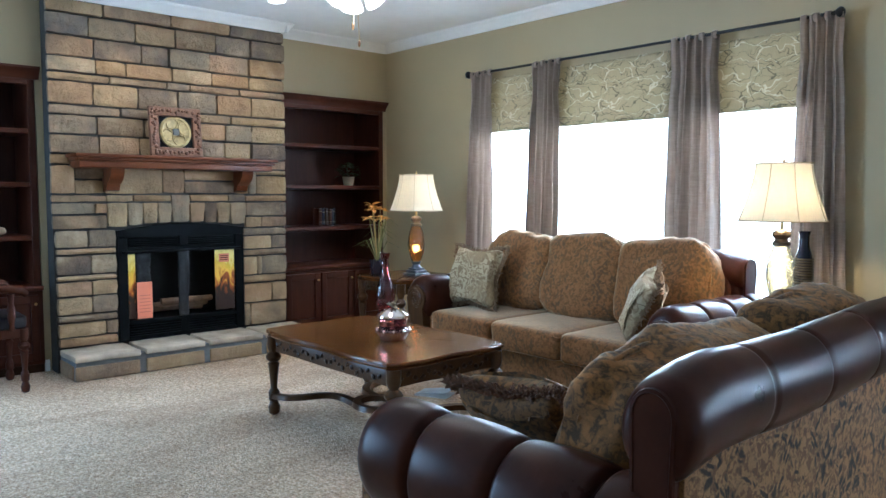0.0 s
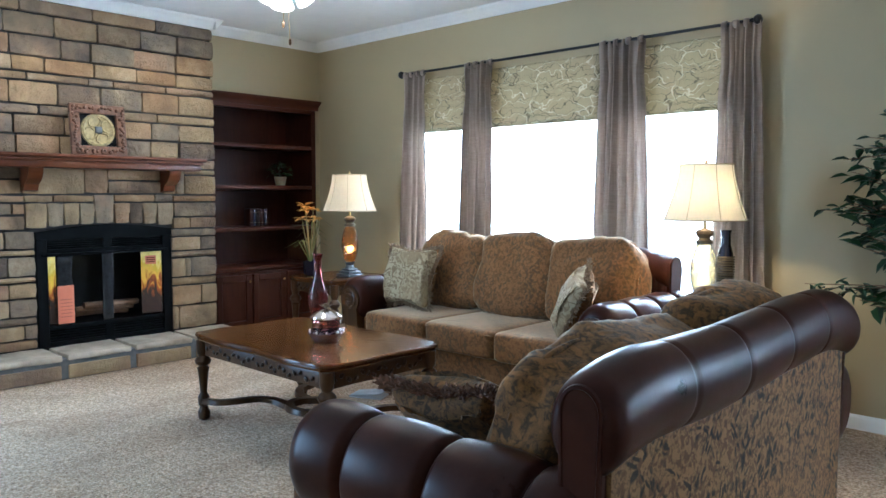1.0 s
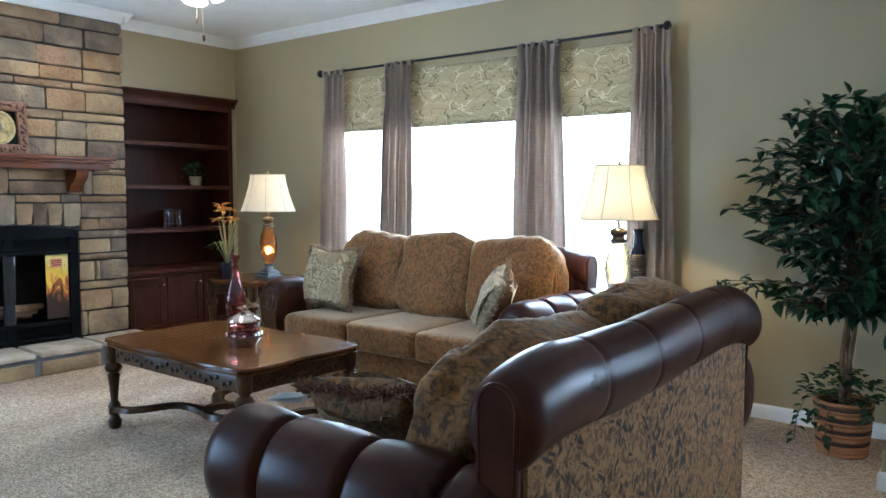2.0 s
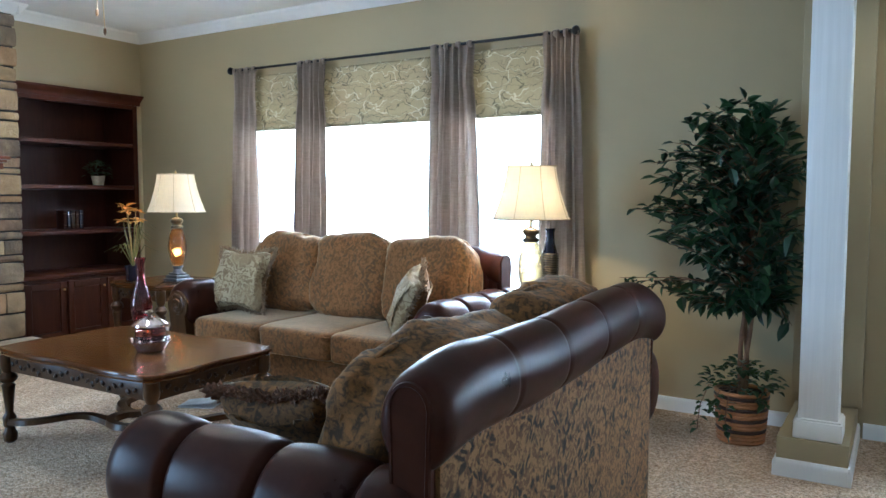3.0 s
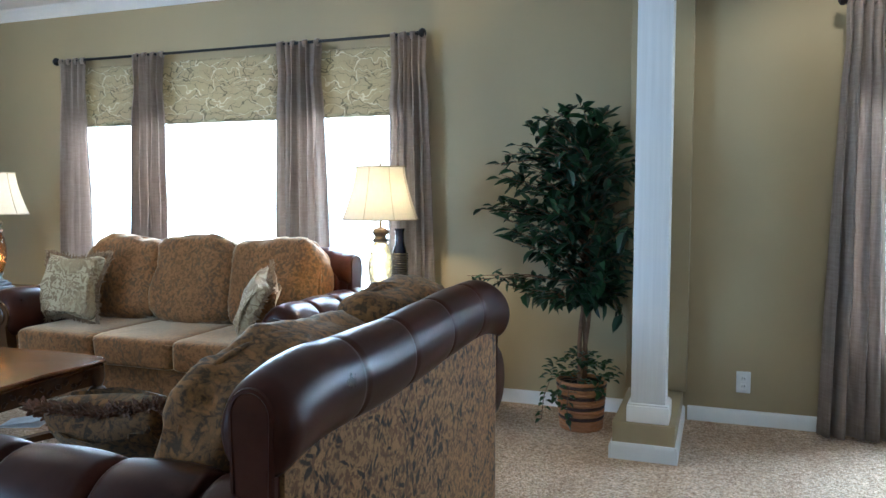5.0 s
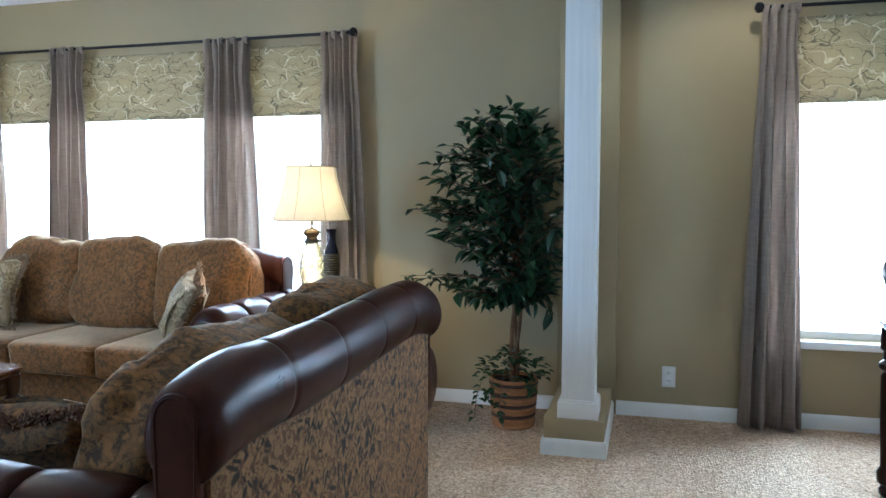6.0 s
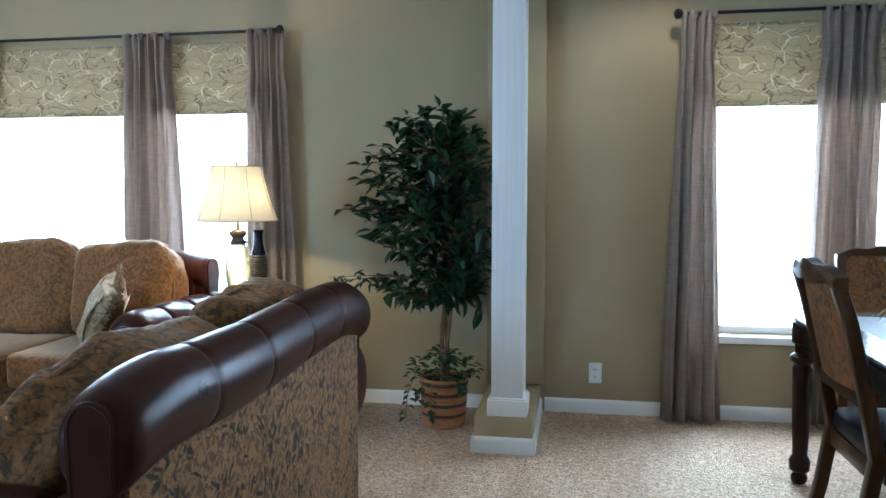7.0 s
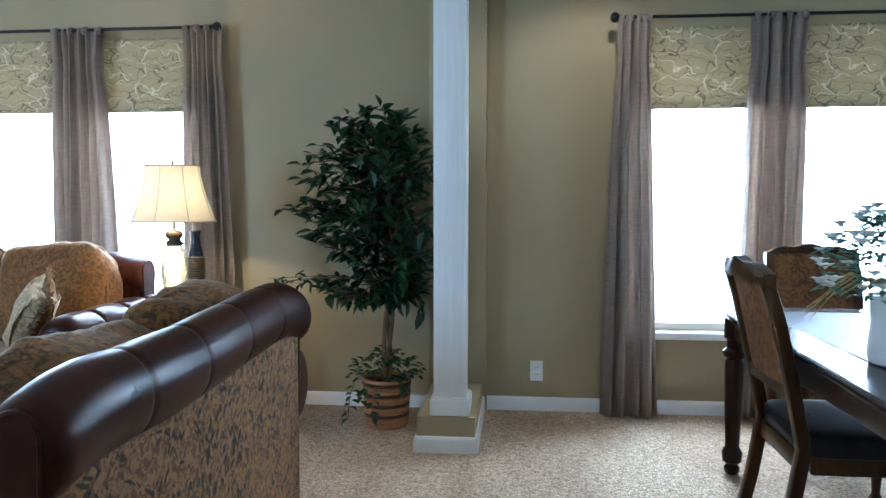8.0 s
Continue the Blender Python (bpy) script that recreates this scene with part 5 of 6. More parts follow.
table_lamp((-4.60, 3.75, 0.587), AMBER, "lit table lamp with amber crackle glass and a cream bell shade", "amber crackle glass body, lit inside")
table_lamp((-1.68, 3.65, 0.587), CLEAR_GOLD, "lit table lamp with pale gold crackle glass and a cream shade", "pale gold crackle glass body")

# vases on the coffee table
v = thing("ruby_vase", (-3.25, 2.42, 0.481), "tall slim ruby glass vase standing on the coffee table", "vase")
bm = lathe(bmesh.new(), [(0.040, 0.0), (0.044, 0.006), (0.016, 0.022), (0.014, 0.05), (0.030, 0.09), (0.050, 0.15), (0.054, 0.20), (0.044, 0.25), (0.024, 0.30), (0.016, 0.345), (0.022, 0.365), (0.016, 0.385), (0.028, 0.43), (0.026, 0.43), (0.013, 0.385), (0.013, 0.345), (0.021, 0.30), (0.041, 0.25), (0.050, 0.20), (0.046, 0.15), (0.026, 0.095), (0.004, 0.07)], seg=28, caps=False)
part("body", bm, RUBY, v)
bm = bmesh.new()
for k in range(9):
    for j in range(5):
        a = 2 * math.pi * (k + 0.5 * (j % 2)) / 9
        z = 0.13 + 0.026 * j
        r = 0.0525 - 0.010 * abs(j - 2.4) / 2.4
        bmesh.ops.create_icosphere(bm, subdivisions=1, radius=0.006, matrix=Matrix.Translation((r * math.cos(a), r * math.sin(a), z)))
part("etched_studs", bm, glass_mat("pale_etched_glass", (0.85, 0.62, 0.60), 0.25), v)
j = thing("candy_jar", (-3.06, 2.325, 0.481), "lidded faceted ruby and silver glass jar on the coffee table", "jar")
SILVERED = plain("silvered_glass", (0.62, 0.52, 0.48), 0.12, 0.9, vary=0.3, scale=30, bump=0.2, grain=40)
bm = lathe(bmesh.new(), [(0.060, 0.0), (0.066, 0.006), (0.074, 0.022), (0.088, 0.04), (0.090, 0.048)], seg=10)
part("bowl_foot", bm, SILVERED, j, "silvered faceted foot")
part("body", lathe(bmesh.new(), [(0.090, 0.049), (0.082, 0.058), (0.070, 0.066), (0.070, 0.108), (0.076, 0.116), (0.082, 0.120)], seg=20), RUBY, j)
for k in range(10):
    a = 2 * math.pi * k / 10
    bm = bmesh.new()
    bmesh.ops.create_icosphere(bm, subdivisions=1, radius=0.011, matrix=Matrix.Translation((0.086 * math.cos(a), 0.086 * math.sin(a), 0.052)))
    part("bead", bm, SILVERED, j)
lid = part("lid", lathe(bmesh.new(), [(0.084, 0.121), (0.082, 0.130), (0.060, 0.146), (0.036, 0.158), (0.014, 0.166)], seg=14), SILVERED, j, "domed silvered lid")
bm = bmesh.new()
for k in range(6):
    a = 2 * math.pi * k / 6
    blade(bm, (0, 0, 0.164), (0.036 * math.cos(a), 0.036 * math.sin(a), 0.192), 0.024)
bmesh.ops.create_icosphere(bm, subdivisions=2, radius=0.011, matrix=Matrix.Translation((0, 0, 0.186)))
part("flower_knob", bm, BRONZE, lid)

# folded leaflet on the carpet by the sofa
lf = thing("leaflet", (-3.46, 2.96, 0.002), "small folded white leaflet lying on the carpet by the sofa", "leaflet", rz=24)
part("page", boxed(-0.105, 0.105, -0.075, 0.075, 0.0, 0.004, 0.001, 1), PORCELAIN, lf)
bm = bmesh.new()
extrude_outline(bm, [(-0.105, 0.006), (0.105, 0.034), (0.105, 0.037), (-0.105, 0.009)], "y", -0.075, 0.075)
part("cover_leaf", bm, plain("printed_cover", (0.42, 0.47, 0.52), 0.35, vary=0.3, scale=20, bump=0), lf, "pale printed cover")

# tall black ribbed vase beside the second lamp
v = thing("ribbed_vase", (-1.582, 3.68, 0.587), "slim black glazed vase with a ribbed rope band", "vase")
part("body", lathe(bmesh.new(), [(0.030, 0.0), (0.038, 0.006), (0.041, 0.18), (0.040, 0.30), (0.036, 0.35), (0.024, 0.39), (0.022, 0.44), (0.028, 0.465), (0.024, 0.465)], seg=24), BLUE_BLACK, v)
for k in range(11):
    bm = tube(bmesh.new(), [(0.0415 * math.cos(2 * math.pi * q / 24), 0.0415 * math.sin(2 * math.pi * q / 24), 0.205 + 0.0125 * k) for q in range(25)], 0.0055, 6)
    part("rope_ring", bm, BRONZE, v)

# lilies in a dark pot on the end table
p = thing("lily_pot", (-4.88, 3.575, 0.587), "dark pot of yellow silk lilies and grass on the end table", "flowers")
part("pot", lathe(bmesh.new(), [(0.045, 0.0), (0.052, 0.01), (0.058, 0.10), (0.062, 0.115), (0.052, 0.115), (0.05, 0.10)], seg=20), BLUE_BLACK, p)
rg = random.Random(12)
stems, grass = bmesh.new(), bmesh.new()
for k in range(5):
    top = Vector((rg.uniform(-0.10, 0.10), rg.uniform(-0.12, 0.12), rg.uniform(0.42, 0.57)))
    tube(stems, [(0, 0, 0.10), top * 0.5 + Vector((0, 0, 0.06)), top], [0.005, 0.004, 0.003], 6)
    bloom = bmesh.new()
    for q in range(7):
        a = 2 * math.pi * q / 7 + k
        blade(bloom, top, top + Vector((0.075 * math.cos(a), 0.075 * math.sin(a), -0.02 + 0.06 * rg.random())), 0.040)
    part("bloom", bloom, PETAL_Y, p, "yellow lily bloom")
for k in range(26):
    a, r = rg.uniform(0, 6.28), rg.uniform(0.12, 0.24)
    h = rg.uniform(0.10, 0.36)
    tube(grass, [(0, 0, 0.10), (r * 0.45 * math.cos(a), r * 0.45 * math.sin(a), 0.12 + h), (r * math.cos(a), r * math.sin(a), 0.08 + h * 0.9)], [0.003, 0.0025, 0.001], 5)
part("stems", stems, STEM, p)
part("grass_leaves", grass, leaf_mat("straw_leaf", (0.06, 0.075, 0.02), (0.26, 0.24, 0.07)), p)


# throw pillows
def throw_pillow(at, rot, size, mat, fringe, label, seed, rear=None):
    t = new("throw_pillow")
    t.matrix_world = Matrix.Translation(at) @ rot.to_4x4()
    tagged(t, label, "pillow", "throw pillows")
    cover = part("cover", cushion(bmesh.new(), (0, 0, 0), (size, size, 0.17), 0.34, None, 44, 0.05, seed, 0.75), mat, t)
    if rear:
        cover.data.materials.append(rear)
        for poly in cover.data.polygons:
            poly.material_index = int(poly.center.z < 0)
    rg = random.Random(seed)
    bm = bmesh.new()
    count = 1500 if fringe is FRINGE_DARK else 520
    for k in range(count):
        u = k / count * 4
        s, w = int(u), (u % 1) * 2 - 1
        d = size / 2 * (1 - 0.26 * (1 - abs(w)) * 0.9)
        p = Vector([(w * size / 2 * 0.97, -d), (d, w * size / 2 * 0.97), (-w * size / 2 * 0.97, d), (-d, -w * size / 2 * 0.97)][s] + (rg.uniform(-0.008, 0.008),))
        q = p.normalized() * rg.uniform(0.014, 0.026) * (0.8 if fringe is FRINGE_DARK else 1) + Vector((rg.uniform(-0.012, 0.012), rg.uniform(-0.012, 0.012), rg.uniform(-0.018, 0.018)))
        tube(bm, [p * 0.985, p + q], [0.005, 0.0025], 4)
    part("fringe", bm, fringe, t, "short brush fringe")
    return t


R = lambda x, y, z: Euler((radians(x), radians(y), radians(z))).to_matrix()
throw_pillow((-3.64, 3.47, 0.675), R(70, 0, 8), 0.43, PILLOW_PALE, FRINGE, "pale sage damask pillow with brush fringe on the sofa", 1, SOFA_CLOTH)
throw_pillow((-2.285, 3.40, 0.645), R(66, 14, -58), 0.38, PILLOW_PALE, FRINGE, "pale-faced damask pillow with a brown back leaning on the sofa arm", 2, SOFA_CLOTH)
throw_pillow((-1.43, 1.60, 0.575), R(-38, -6, 0), 0.42, LOVE_CLOTH, FRINGE_DARK, "dark floral pillow with shaggy brown fringe on the loveseat", 3)


# ---- ficus tree in its basket ----
BX, BY = -0.655, 3.955
b = thing("wicker_basket", (BX, BY, 0.0), "banded wicker planter basket standing on the carpet", "basket")
for k in range(14):
    z = 0.006 + k * 0.0185
    r = 0.105 + 0.018 * k / 13
    bm = tube(bmesh.new(), [(r * math.cos(2 * math.pi * q / 32) * (1 + 0.012 * (q % 2)), r * math.sin(2 * math.pi * q / 32) * (1 + 0.012 * (q % 2)), z + 0.004) for q in range(33)], 0.0105, 6)
    part("coil", bm, WICKER_DARK if k in (3, 6, 9, 12) else WICKER, b)
part("soil", lathe(bmesh.new(), [(0.10, 0.0), (0.115, 0.235)], seg=24), SOOT, b)

tree = thing("ficus_tree", (BX, BY, 0.238), "artificial ficus tree with glossy dark leaves and twined trunks", "tree")
rg = random.Random(21)
for k in range(3):
    a = 2 * math.pi * k / 3
    pts = []
    for q in range(12):
        u = q / 11
        tw = a + u * 5.0
        pts.append((0.016 * math.cos(tw) * (1 + u) + 0.03 * u, 0.016 * math.sin(tw) * (1 + u), u * 0.86))
    part("trunk", tube(bmesh.new(), pts, [0.013 - 0.006 * q / 11 for q in range(12)], 8), BARK, tree)
twigs, leaves = bmesh.new(), bmesh.new()


def leafy_twig(p0, p1, n, size, spread=0.045):
    p0, p1 = Vector(p0), Vector(p1)
    mid_ = (p0 + p1) / 2 + Vector((rg.uniform(-0.03, 0.03), rg.uniform(-0.03, 0.03), 0.03))
    tube(twigs, [p0, mid_, p1], [0.0045, 0.0032, 0.0015], 5)
    for i in range(n):
        u = 0.25 + 0.75 * (i + rg.random() * 0.5) / n
        c = p0 * (1 - u) ** 2 + mid_ * 2 * u * (1 - u) + p1 * u * u
        d = (p1 - p0).normalized() * rg.uniform(0.2, 0.8) + Vector((rg.uniform(-1, 1), rg.uniform(-1, 1), rg.uniform(-0.8, 0.45)))
        d.normalize()
        ln = size * rg.uniform(0.7, 1.25)
        if (BY + c.y + d.y * ln) > WIN_Y - 0.02:
            d.y = -abs(d.y)
        blade(leaves, c, c + d * ln, ln * 0.46, Vector((rg.uniform(-0.5, 0.5), rg.uniform(-0.5, 0.5), 1)))


for k in range(185):
    # crown: a leaning mass, fuller on top, with ragged gaps
    u = rg.random()
    z = 0.42 + 0.98 * u
    rad = (0.37 * math.sin(math.pi * min(1, 0.22 + 0.66 * u)) + 0.03) * rg.uniform(0.55, 1.05)
    a = rg.uniform(0, 2 * math.pi)
    ex = Vector((-0.05 + rad * 1.12 * math.cos(a) - 0.03 * (1 - u), max(-0.34, min(0.27, rad * 0.85 * math.sin(a))), z + 0.04))
    st = Vector((0.02, 0, max(0.40, z - 0.16)))
    if abs(ex.z - 0.62) < 0.10 and ex.x < -0.12:
        continue
    leafy_twig(st, ex, 8, 0.100)
for q in range(9):
    a = q * 0.7
    leafy_twig((0.02, 0, 0.60), (0.02 + 0.20 * math.cos(a), 0.16 * math.sin(a), 0.36 + 0.012 * q), 8, 0.09)
for q in range(3):
    leafy_twig((0.0, -0.02, 0.52 + 0.01 * q), (-0.58 + 0.06 * q, -0.18 + 0.05 * q, 0.565 - 0.02 * q), 14, 0.07)
    leafy_twig((-0.05, -0.02, 0.82), (-0.52 + 0.05 * q, -0.18 + 0.04 * q, 0.92 + 0.015 * q), 12, 0.07)
    leafy_twig((-0.03, 0, 1.15), (-0.44 + 0.05 * q, -0.14, 1.15 + 0.05 * q), 12, 0.07)
    leafy_twig((0.02, 0, 1.20), (-0.20 + 0.09 * q, -0.05, 1.42 + 0.02 * q), 12, 0.07)
    leafy_twig((0.03, -0.03, 1.0 - 0.2 * q), (0.28, -0.16, 1.10 - 0.2 * q), 12, 0.075)
part("branchwork", twigs, BARK, tree)
part("crown", leaves, LEAF, tree, "dense crown of glossy dark green leaves")

ivy = thing("ivy_plant", (BX, BY, 0.240), "trailing green ivy filling the top of the basket", "plant")
bm, vines = bmesh.new(), bmesh.new()
for k in range(150):
    a, r = rg.uniform(0, 6.28), rg.uniform(0.02, 0.19)
    c = Vector((r * math.cos(a), min(r * math.sin(a), 0.2), 0.02 + 0.15 * rg.random() * (1.15 - r * 4)))
    if abs(c.z) < 0.25:
        d = Vector((math.cos(a), math.sin(a), rg.uniform(-0.4, 0.6))).normalized()
        blade(bm, c, c + d * rg.uniform(0.035, 0.06), 0.036)
for x, y, drop in ((-0.20, -0.06, -0.20), (-0.05, -0.14, -0.19), (-0.11, -0.13, -0.08), (0.12, -0.10, -0.04)):
    e = Vector((x, y, drop))
    tube(vines, [(0, 0, 0.02), (x * 0.75, y * 0.85, 0.03), (x * 0.95, y, drop * 0.4), e], 0.0025, 5)
    for q in range(10):
        u = 0.35 + 0.65 * q / 9
        c = Vector((x * (0.75 + 0.25 * u), y * (0.9 + 0.1 * u), 0.03 + (drop - 0.03) * u ** 1.3))
        d = Vector((rg.uniform(-1, 1), rg.uniform(-1, 0.2), rg.uniform(-0.8, 0.2))).normalized()
        blade(bm, c, c + d * 0.045, 0.034)
part("vines", vines, BARK, ivy)
part("leaves", bm, IVY, ivy)

# ---- dining end ----
TX0, TX1, TY0, TY1, TZ = 0.915, 2.05, 1.25, 3.46, 0.735
t = thing("dining_table", ((TX0 + TX1) / 2, (TY0 + TY1) / 2, 0.0), "dark glossy dining table with turned fluted legs", "table")
hx, hy = (TX1 - TX0) / 2, (TY1 - TY0) / 2
part("tabletop", shaped_top(bmesh.new(), table_outline(hx, hy, 0.012, 0.03), TZ - 0.038, TZ), wood("dark_table_top", (0.012, 0.007, 0.005), (0.034, 0.018, 0.011), 0.24, "Y", coat=0.0, gloss=0.14), t, "polished almost black top")
bm = boxed(-hx + 0.16, hx - 0.16, -hy + 0.16, hy - 0.16, TZ - 0.003, TZ + 0.003, 0.002, 1)
part("inlay", bm, wood("dark_inlay", (0.006, 0.0035, 0.0025), (0.020, 0.010, 0.006), 0.45, "Y", coat=0.0, gloss=0.06), t, "darker inlaid field")
for a, b_, c, d in ((-hx + 0.07, hx - 0.07, -hy + 0.06, -hy + 0.085), (-hx + 0.07, hx - 0.07, hy - 0.085, hy - 0.06), (-hx + 0.06, -hx + 0.085, -hy + 0.07, hy - 0.07), (hx - 0.085, hx - 0.06, -hy + 0.07, hy - 0.07)):
    part("apron", boxed(a, b_, c, d, TZ - 0.13, TZ - 0.039, 0.006), BLACK_WOOD, t)
for sx in (-1, 1):
    for sy in (-1, 1):
        prof = [(0.022, 0.0), (0.032, 0.012), (0.034, 0.03), (0.024, 0.045), (0.040, 0.06), (0.044, 0.10), (0.036, 0.115), (0.030, 0.125), (0.037, 0.30), (0.041, 0.50), (0.032, 0.515), (0.048, 0.53), (0.050, 0.55), (0.034, 0.565), (0.034, 0.60), (0.046, 0.61), (0.046, TZ - 0.039)]
        part("leg", lathe(bmesh.new(), prof, (sx * (hx - 0.075), sy * (hy - 0.075), 0), 18), BLACK_WOOD, t)


def dining_chair(at, rz, label, arms=False, wood_mat=None, cloth_mat=None, top=1.01):
    """Upholstered chair, front towards -y; raked shaped back."""
    c = thing("dining_chair", at, label, "chair", "dining chairs", rz)
    wd, ck = wood_mat or WALNUT, cloth_mat or LOVE_CLOTH
    rake = lambda z: 0.20 + 0.13 * max(0, (z - 0.44)) / 0.56
    for sx in (-1, 1):
        pts = [(sx * 0.20, 0.28, 0.0), (sx * 0.20, 0.235, 0.20), (sx * 0.20, 0.20, 0.42), (sx * 0.205, rake(0.62), 0.62), (sx * 0.205, rake(0.85), 0.85), (sx * 0.195, rake(top), top - 0.045)]
        bm = bmesh.new()
        loft(bm, [[(x - 0.021, y - 0.021, z), (x + 0.021, y - 0.021, z), (x + 0.021, y + 0.021, z), (x - 0.021, y + 0.021, z)] for x, y, z in pts])
        bmesh.ops.recalc_face_normals(bm, faces=bm.faces)
        bmesh.ops.bevel(bm, geom=bm.edges[:], offset=0.005, segments=2, profile=0.5, affect="EDGES")
        part("back_leg", bm, wd, c)
        part("front_leg", lathe(bmesh.new(), turned_leg(0.40, 0.78), (sx * 0.205, -0.21, 0), 16), wd, c)
        part("seat_rail", boxed(sx * 0.205 - 0.016, sx * 0.205 + 0.016, -0.19, 0.18, 0.345, 0.41, 0.005), wd, c)
    part("front_rail", boxed(-0.19, 0.19, -0.228, -0.196, 0.335, 0.41, 0.006), wd, c)
    part("rear_rail", boxed(-0.18, 0.18, 0.185, 0.215, 0.345, 0.41, 0.005), wd, c)
    part("seat", cushion(bmesh.new(), (0, -0.015, 0.437), (0.47, 0.45, 0.085), 0.28, None, 36, 0.01, 3), LEATHER_BLUE, c, "black leather seat pad")
    # crest rail
    bm = bmesh.new()
    rings = []
    for k in range(25):
        u = -1 + 2 * k / 24
        zt = top - 0.032 + 0.032 * math.cos(u * math.pi / 2) + 0.006 * math.cos(u * math.pi * 3)
        zb = zt - 0.055 - 0.012 * math.cos(u * math.pi)
        y = rake(zt) + 0.02 * (1 - u * u)
        rings.append([(u * 0.222, y - 0.02, zb), (u * 0.222, y + 0.018, zb), (u * 0.222, y + 0.026, (zb + zt) / 2), (u * 0.222, y + 0.018, zt), (u * 0.222, y - 0.02, zt)])
    loft(bm, rings)
    bmesh.ops.recalc_face_normals(bm, faces=bm.faces)
    part("crest_rail", bm, wd, c)
    bm = boxed(-0.19, 0.19, rake(0.60) - 0.018, rake(0.60) + 0.018, 0.575, 0.625, 0.006)
    part("lower_rail", bm, wd, c)
    bm = bmesh.new()
    rings = []
    for k in range(11):
        z = 0.622 + (top - 0.045 - 0.622) * k / 10
        rings.append([(x, rake(z) + s * 0.016 * (1.15 - (x / 0.2) ** 2) + 0.012 * (1 - (x / 0.2) ** 2), z) for s in (-1, 1) for x in ([-0.185 + 0.037 * i for i in range(11)] if s < 0 else [0.185 - 0.037 * i for i in range(11)])])
    loft(bm, rings)
    bmesh.ops.recalc_face_normals(bm, faces=bm.faces)
    part("back_pad", bm, ck, c, "damask upholstered back")
    if arms:
        for sx in (-1, 1):
            pts = [(sx * 0.215, 0.23, 0.66), (sx * 0.235, 0.05, 0.665), (sx * 0.245, -0.12, 0.655), (sx * 0.245, -0.20, 0.635), (sx * 0.245, -0.225, 0.610)]
            arm = part("arm", tube(bmesh.new(), pts, [0.018, 0.02, 0.023, 0.026, 0.02], 12), wd, c)
            part("arm_post", lathe(bmesh.new(), [(0.02, 0.40), (0.014, 0.43), (0.022, 0.48), (0.026, 0.52), (0.014, 0.56), (0.02, 0.62)], (sx * 0.24, -0.14, 0), 14), wd, arm)
    return c


dining_chair((1.150, 2.66, 0.0), 90.0, "dark carved dining chair with a damask back by the table", cloth_mat=DINING_CLOTH, top=1.02)
dining_chair((1.495, 3.60, 0.0), 0.0, "dark dining chair with a tan damask back at the table end", cloth_mat=DINING_CLOTH, top=0.985)
dining_chair((-5.375, 0.88, 0.0), 180.0, "dark wooden armchair with a brown seat beside the bookcase", True, CHERRY_V, LEATHER)

# centrepiece on the dining table
f = thing("flower_arrangement", (1.13, 2.30, TZ + 0.001), "white vase of white silk blossoms and greenery on the table", "flowers")
part("vase", lathe(bmesh.new(), [(0.05, 0.0), (0.062, 0.006), (0.068, 0.03), (0.060, 0.12), (0.066, 0.19), (0.074, 0.205), (0.064, 0.205), (0.056, 0.19)], seg=24), PORCELAIN, f, "white ceramic vase")
gl, wh, yl = bmesh.new(), bmesh.new(), bmesh.new()
rg = random.Random(8)
for k in range(460):
    a, e = rg.uniform(0, 6.28), rg.uniform(-0.5, 1.4)
    r = rg.uniform(0.08, 0.21)
    c = Vector((r * math.cos(a) * math.cos(e), r * math.sin(a) * math.cos(e), 0.27 + 0.16 * math.sin(e)))
    d = Vector((math.cos(a), math.sin(a), rg.uniform(-0.5, 0.8))).normalized()
    blade(gl, c, c + d * rg.uniform(0.026, 0.048), 0.020)
for k in range(60):
    a, e = rg.uniform(0, 6.28), rg.uniform(-0.5, 1.4)
    c = Vector((0.20 * math.cos(a) * math.cos(e), 0.20 * math.sin(a) * math.cos(e), 0.27 + 0.19 * math.sin(e)))
    for q in range(6):
        th = 2 * math.pi * q / 6
        blade(wh, c, c + Vector((0.03 * math.cos(th), 0.03 * math.sin(th), 0.022)), 0.024)
for k in range(9):
    a = 2.4 + k * 0.22
    tube(yl, [(0, 0, 0.22), (0.12 * math.cos(a), 0.12 * math.sin(a), 0.26), (0.24 * math.cos(a), 0.24 * math.sin(a), 0.10 + 0.02 * k)], [0.004, 0.004, 0.001], 5)
part("foliage", gl, leaf_mat("blue_green_leaf", (0.05, 0.11, 0.08), (0.12, 0.22, 0.14)), f)
part("blossoms", wh, PETAL_W, f, "white silk blossoms")
part("trailing_stems", yl, STEM, f)

# ---- ceiling fixtures ----
d = thing("downlight", (-4.92, 2.727, CEIL_Z - 0.001), "round white recessed ceiling downlight, lit", "light")
bm = bmesh.new()
loft(bm, [[(r * math.cos(2 * math.pi * k / 36), r * math.sin(2 * math.pi * k / 36), z) for k in range(36)] for r, z in ((0.060, -0.001), (0.062, -0.007), (0.085, -0.006), (0.088, -0.001))], caps=False)
part("trim_ring", bm, TRIM, d)
part("lens", lathe(bmesh.new(), [(0.059, -0.004), (0.059, -0.001)], seg=30), LAMP_GLASS, d)

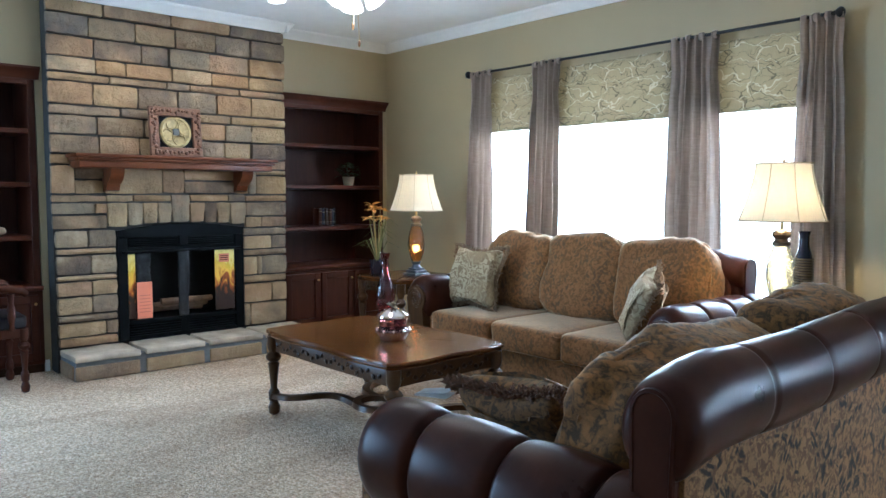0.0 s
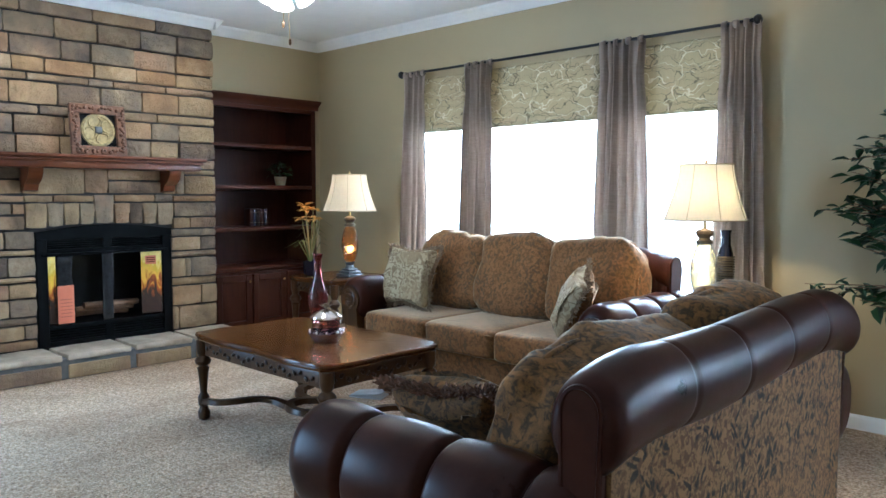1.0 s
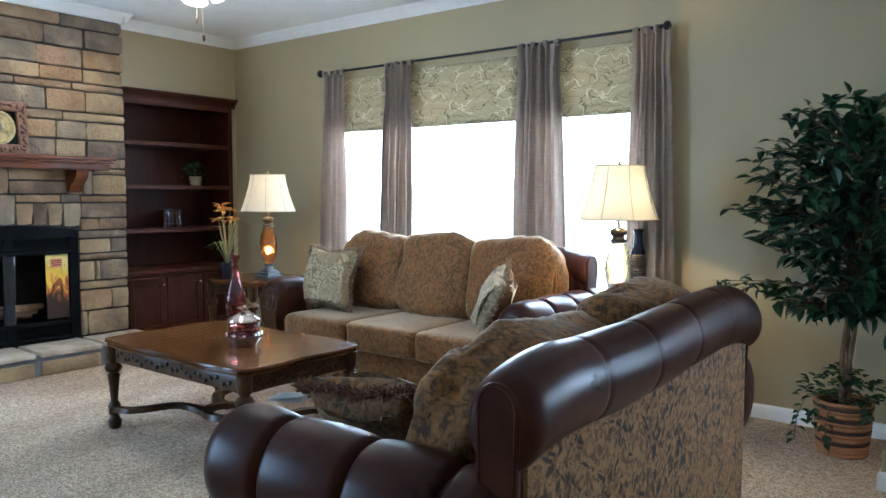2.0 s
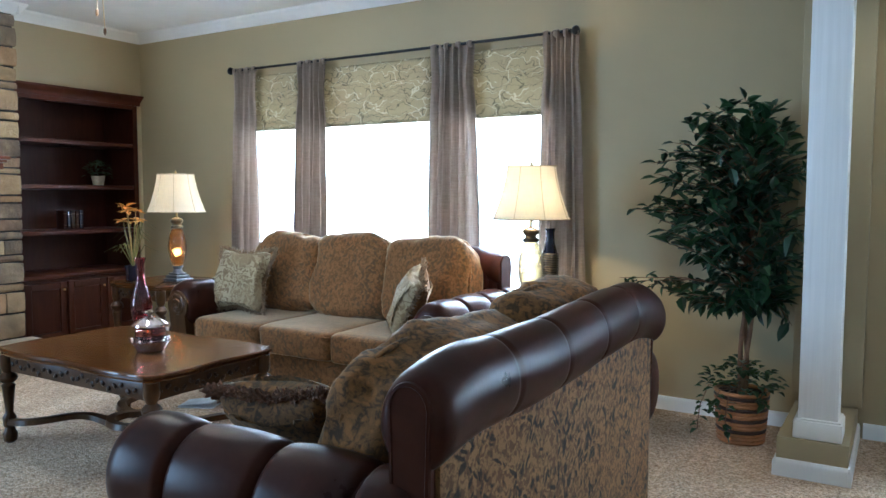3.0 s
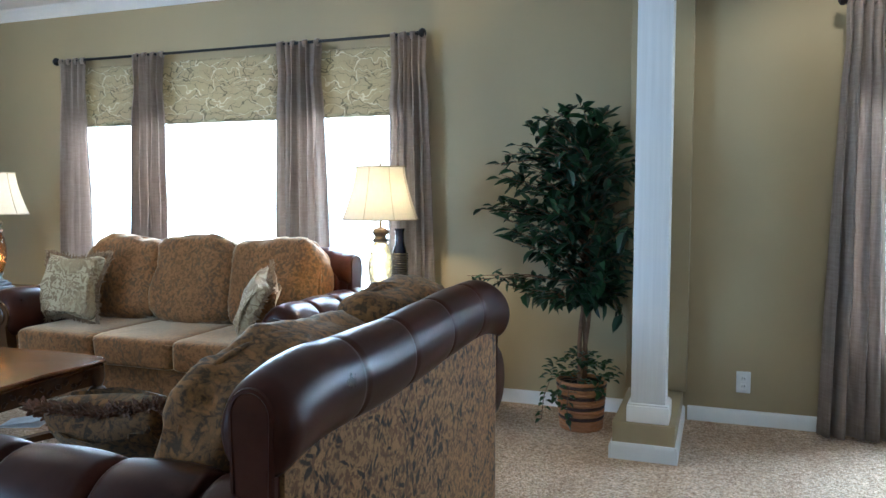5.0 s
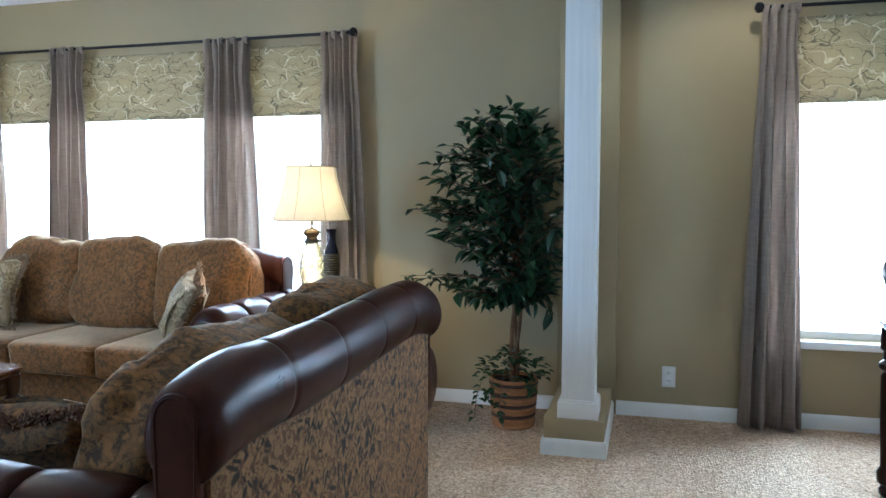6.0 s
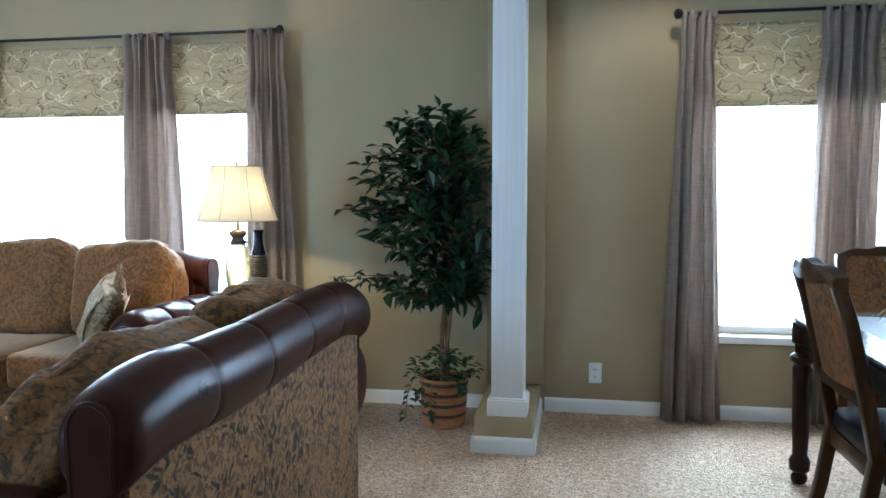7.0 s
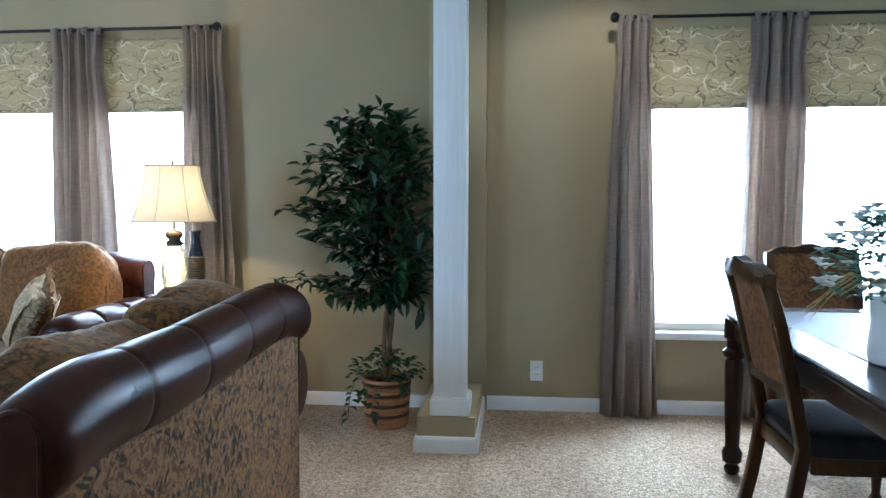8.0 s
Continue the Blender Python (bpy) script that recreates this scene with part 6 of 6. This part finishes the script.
fan = thing("fan_light", (-3.52, 2.42, CEIL_Z - 0.001), "ceiling fan light kit with frosted bell glasses and pull chains", "ceiling light")
part("down_rod", tube(bmesh.new(), [(0, 0, -0.002), (0, 0, -0.16)], 0.014, 12), BRASS, fan)
part("housing", lathe(bmesh.new(), [(0.03, -0.13), (0.095, -0.14), (0.10, -0.18), (0.06, -0.205), (0.05, -0.235), (0.02, -0.245)][::-1], seg=28), TRIM, fan)
for k in range(3):
    a = 2 * math.pi * k / 3 + 0.55
    ca, sa = math.cos(a), math.sin(a)
    bm = lathe(bmesh.new(), [(0.022, 0.0), (0.030, -0.02), (0.042, -0.06), (0.060, -0.10), (0.066, -0.115), (0.062, -0.115), (0.038, -0.06), (0.02, -0.004)], seg=24, caps=False)
    bmesh.ops.rotate(bm, verts=bm.verts, matrix=Matrix.Rotation(radians(-38), 3, Vector((-sa, ca, 0))))
    bmesh.ops.translate(bm, verts=bm.verts, vec=(0.06 * ca, 0.06 * sa, -0.235))
    g = part("bell_glass", bm, LAMP_GLASS, fan, "lit frosted glass bell")
    g.visible_shadow = False
for x, y, z in ((0.015, -0.02, -0.44), (0.03, 0.01, -0.53)):
    ch = part("pull_chain", tube(bmesh.new(), [(x * 0.5, y * 0.5, -0.24), (x, y, z)], 0.0018, 5), BRASS, fan)
    part("chain_knob", lathe(bmesh.new(), [(0.003, 0.0), (0.007, -0.006), (0.008, -0.022), (0.004, -0.036)][::-1], (x, y, z), 10), WALNUT, ch)

# ---- things on the shelves ----
rg = random.Random(4)
p = thing("potted_plant", (-5.86, 3.975, 1.305), "small green plant in a pale clay pot on a shelf", "plant")
part("pot", lathe(bmesh.new(), [(0.036, 0.0), (0.042, 0.004), (0.056, 0.075), (0.060, 0.08), (0.052, 0.08)], seg=20), CLAY, p)
bm = bmesh.new()
for k in range(90):
    a, e = rg.uniform(0, 6.28), rg.uniform(-0.2, 1.4)
    r = rg.uniform(0.02, 0.10)
    c = Vector((r * math.cos(a) * math.cos(e), r * math.sin(a) * math.cos(e), 0.10 + 0.10 * math.sin(e)))
    dd = Vector((math.cos(a), math.sin(a), rg.uniform(-0.6, 0.6))).normalized()
    blade(bm, c, c + dd * 0.045, 0.024)
part("leaves", bm, IVY, p)
for k in range(5):
    bk = thing("book", (-5.84, 3.655 + 0.036 * k, 0.943), "dark hardback book standing on the shelf with gilt bands", "book", "books on the shelf")
    h = 0.155 - 0.006 * (k % 2)
    part("cover", boxed(-0.10, 0.0, -0.015, 0.015, 0.0, h, 0.003), (LEATHER, BLUE_BLACK, BLACK_WOOD)[k % 3], bk)
    for z in (0.03, h - 0.03):
        part("gilt_band", boxed(0.0005, 0.0015, -0.013, 0.013, z, z + 0.005), BRONZE, bk)
duck = thing("bird_figurine", (-5.82, 1.085, 0.943), "small pale carved bird figurine on the dark shelf", "figurine")
bm = cushion(bmesh.new(), (0, 0, 0.03), (0.06, 0.13, 0.06), 0.8, None, 20)
bmesh.ops.create_icosphere(bm, subdivisions=2, radius=0.022, matrix=Matrix.Translation((0, -0.05, 0.075)))
tube(bm, [(0, -0.04, 0.04), (0, -0.05, 0.075)], [0.02, 0.015], 8)
tube(bm, [(0, -0.065, 0.073), (0, -0.09, 0.068)], [0.008, 0.003], 6)
part("body", bm, CLAY, duck)
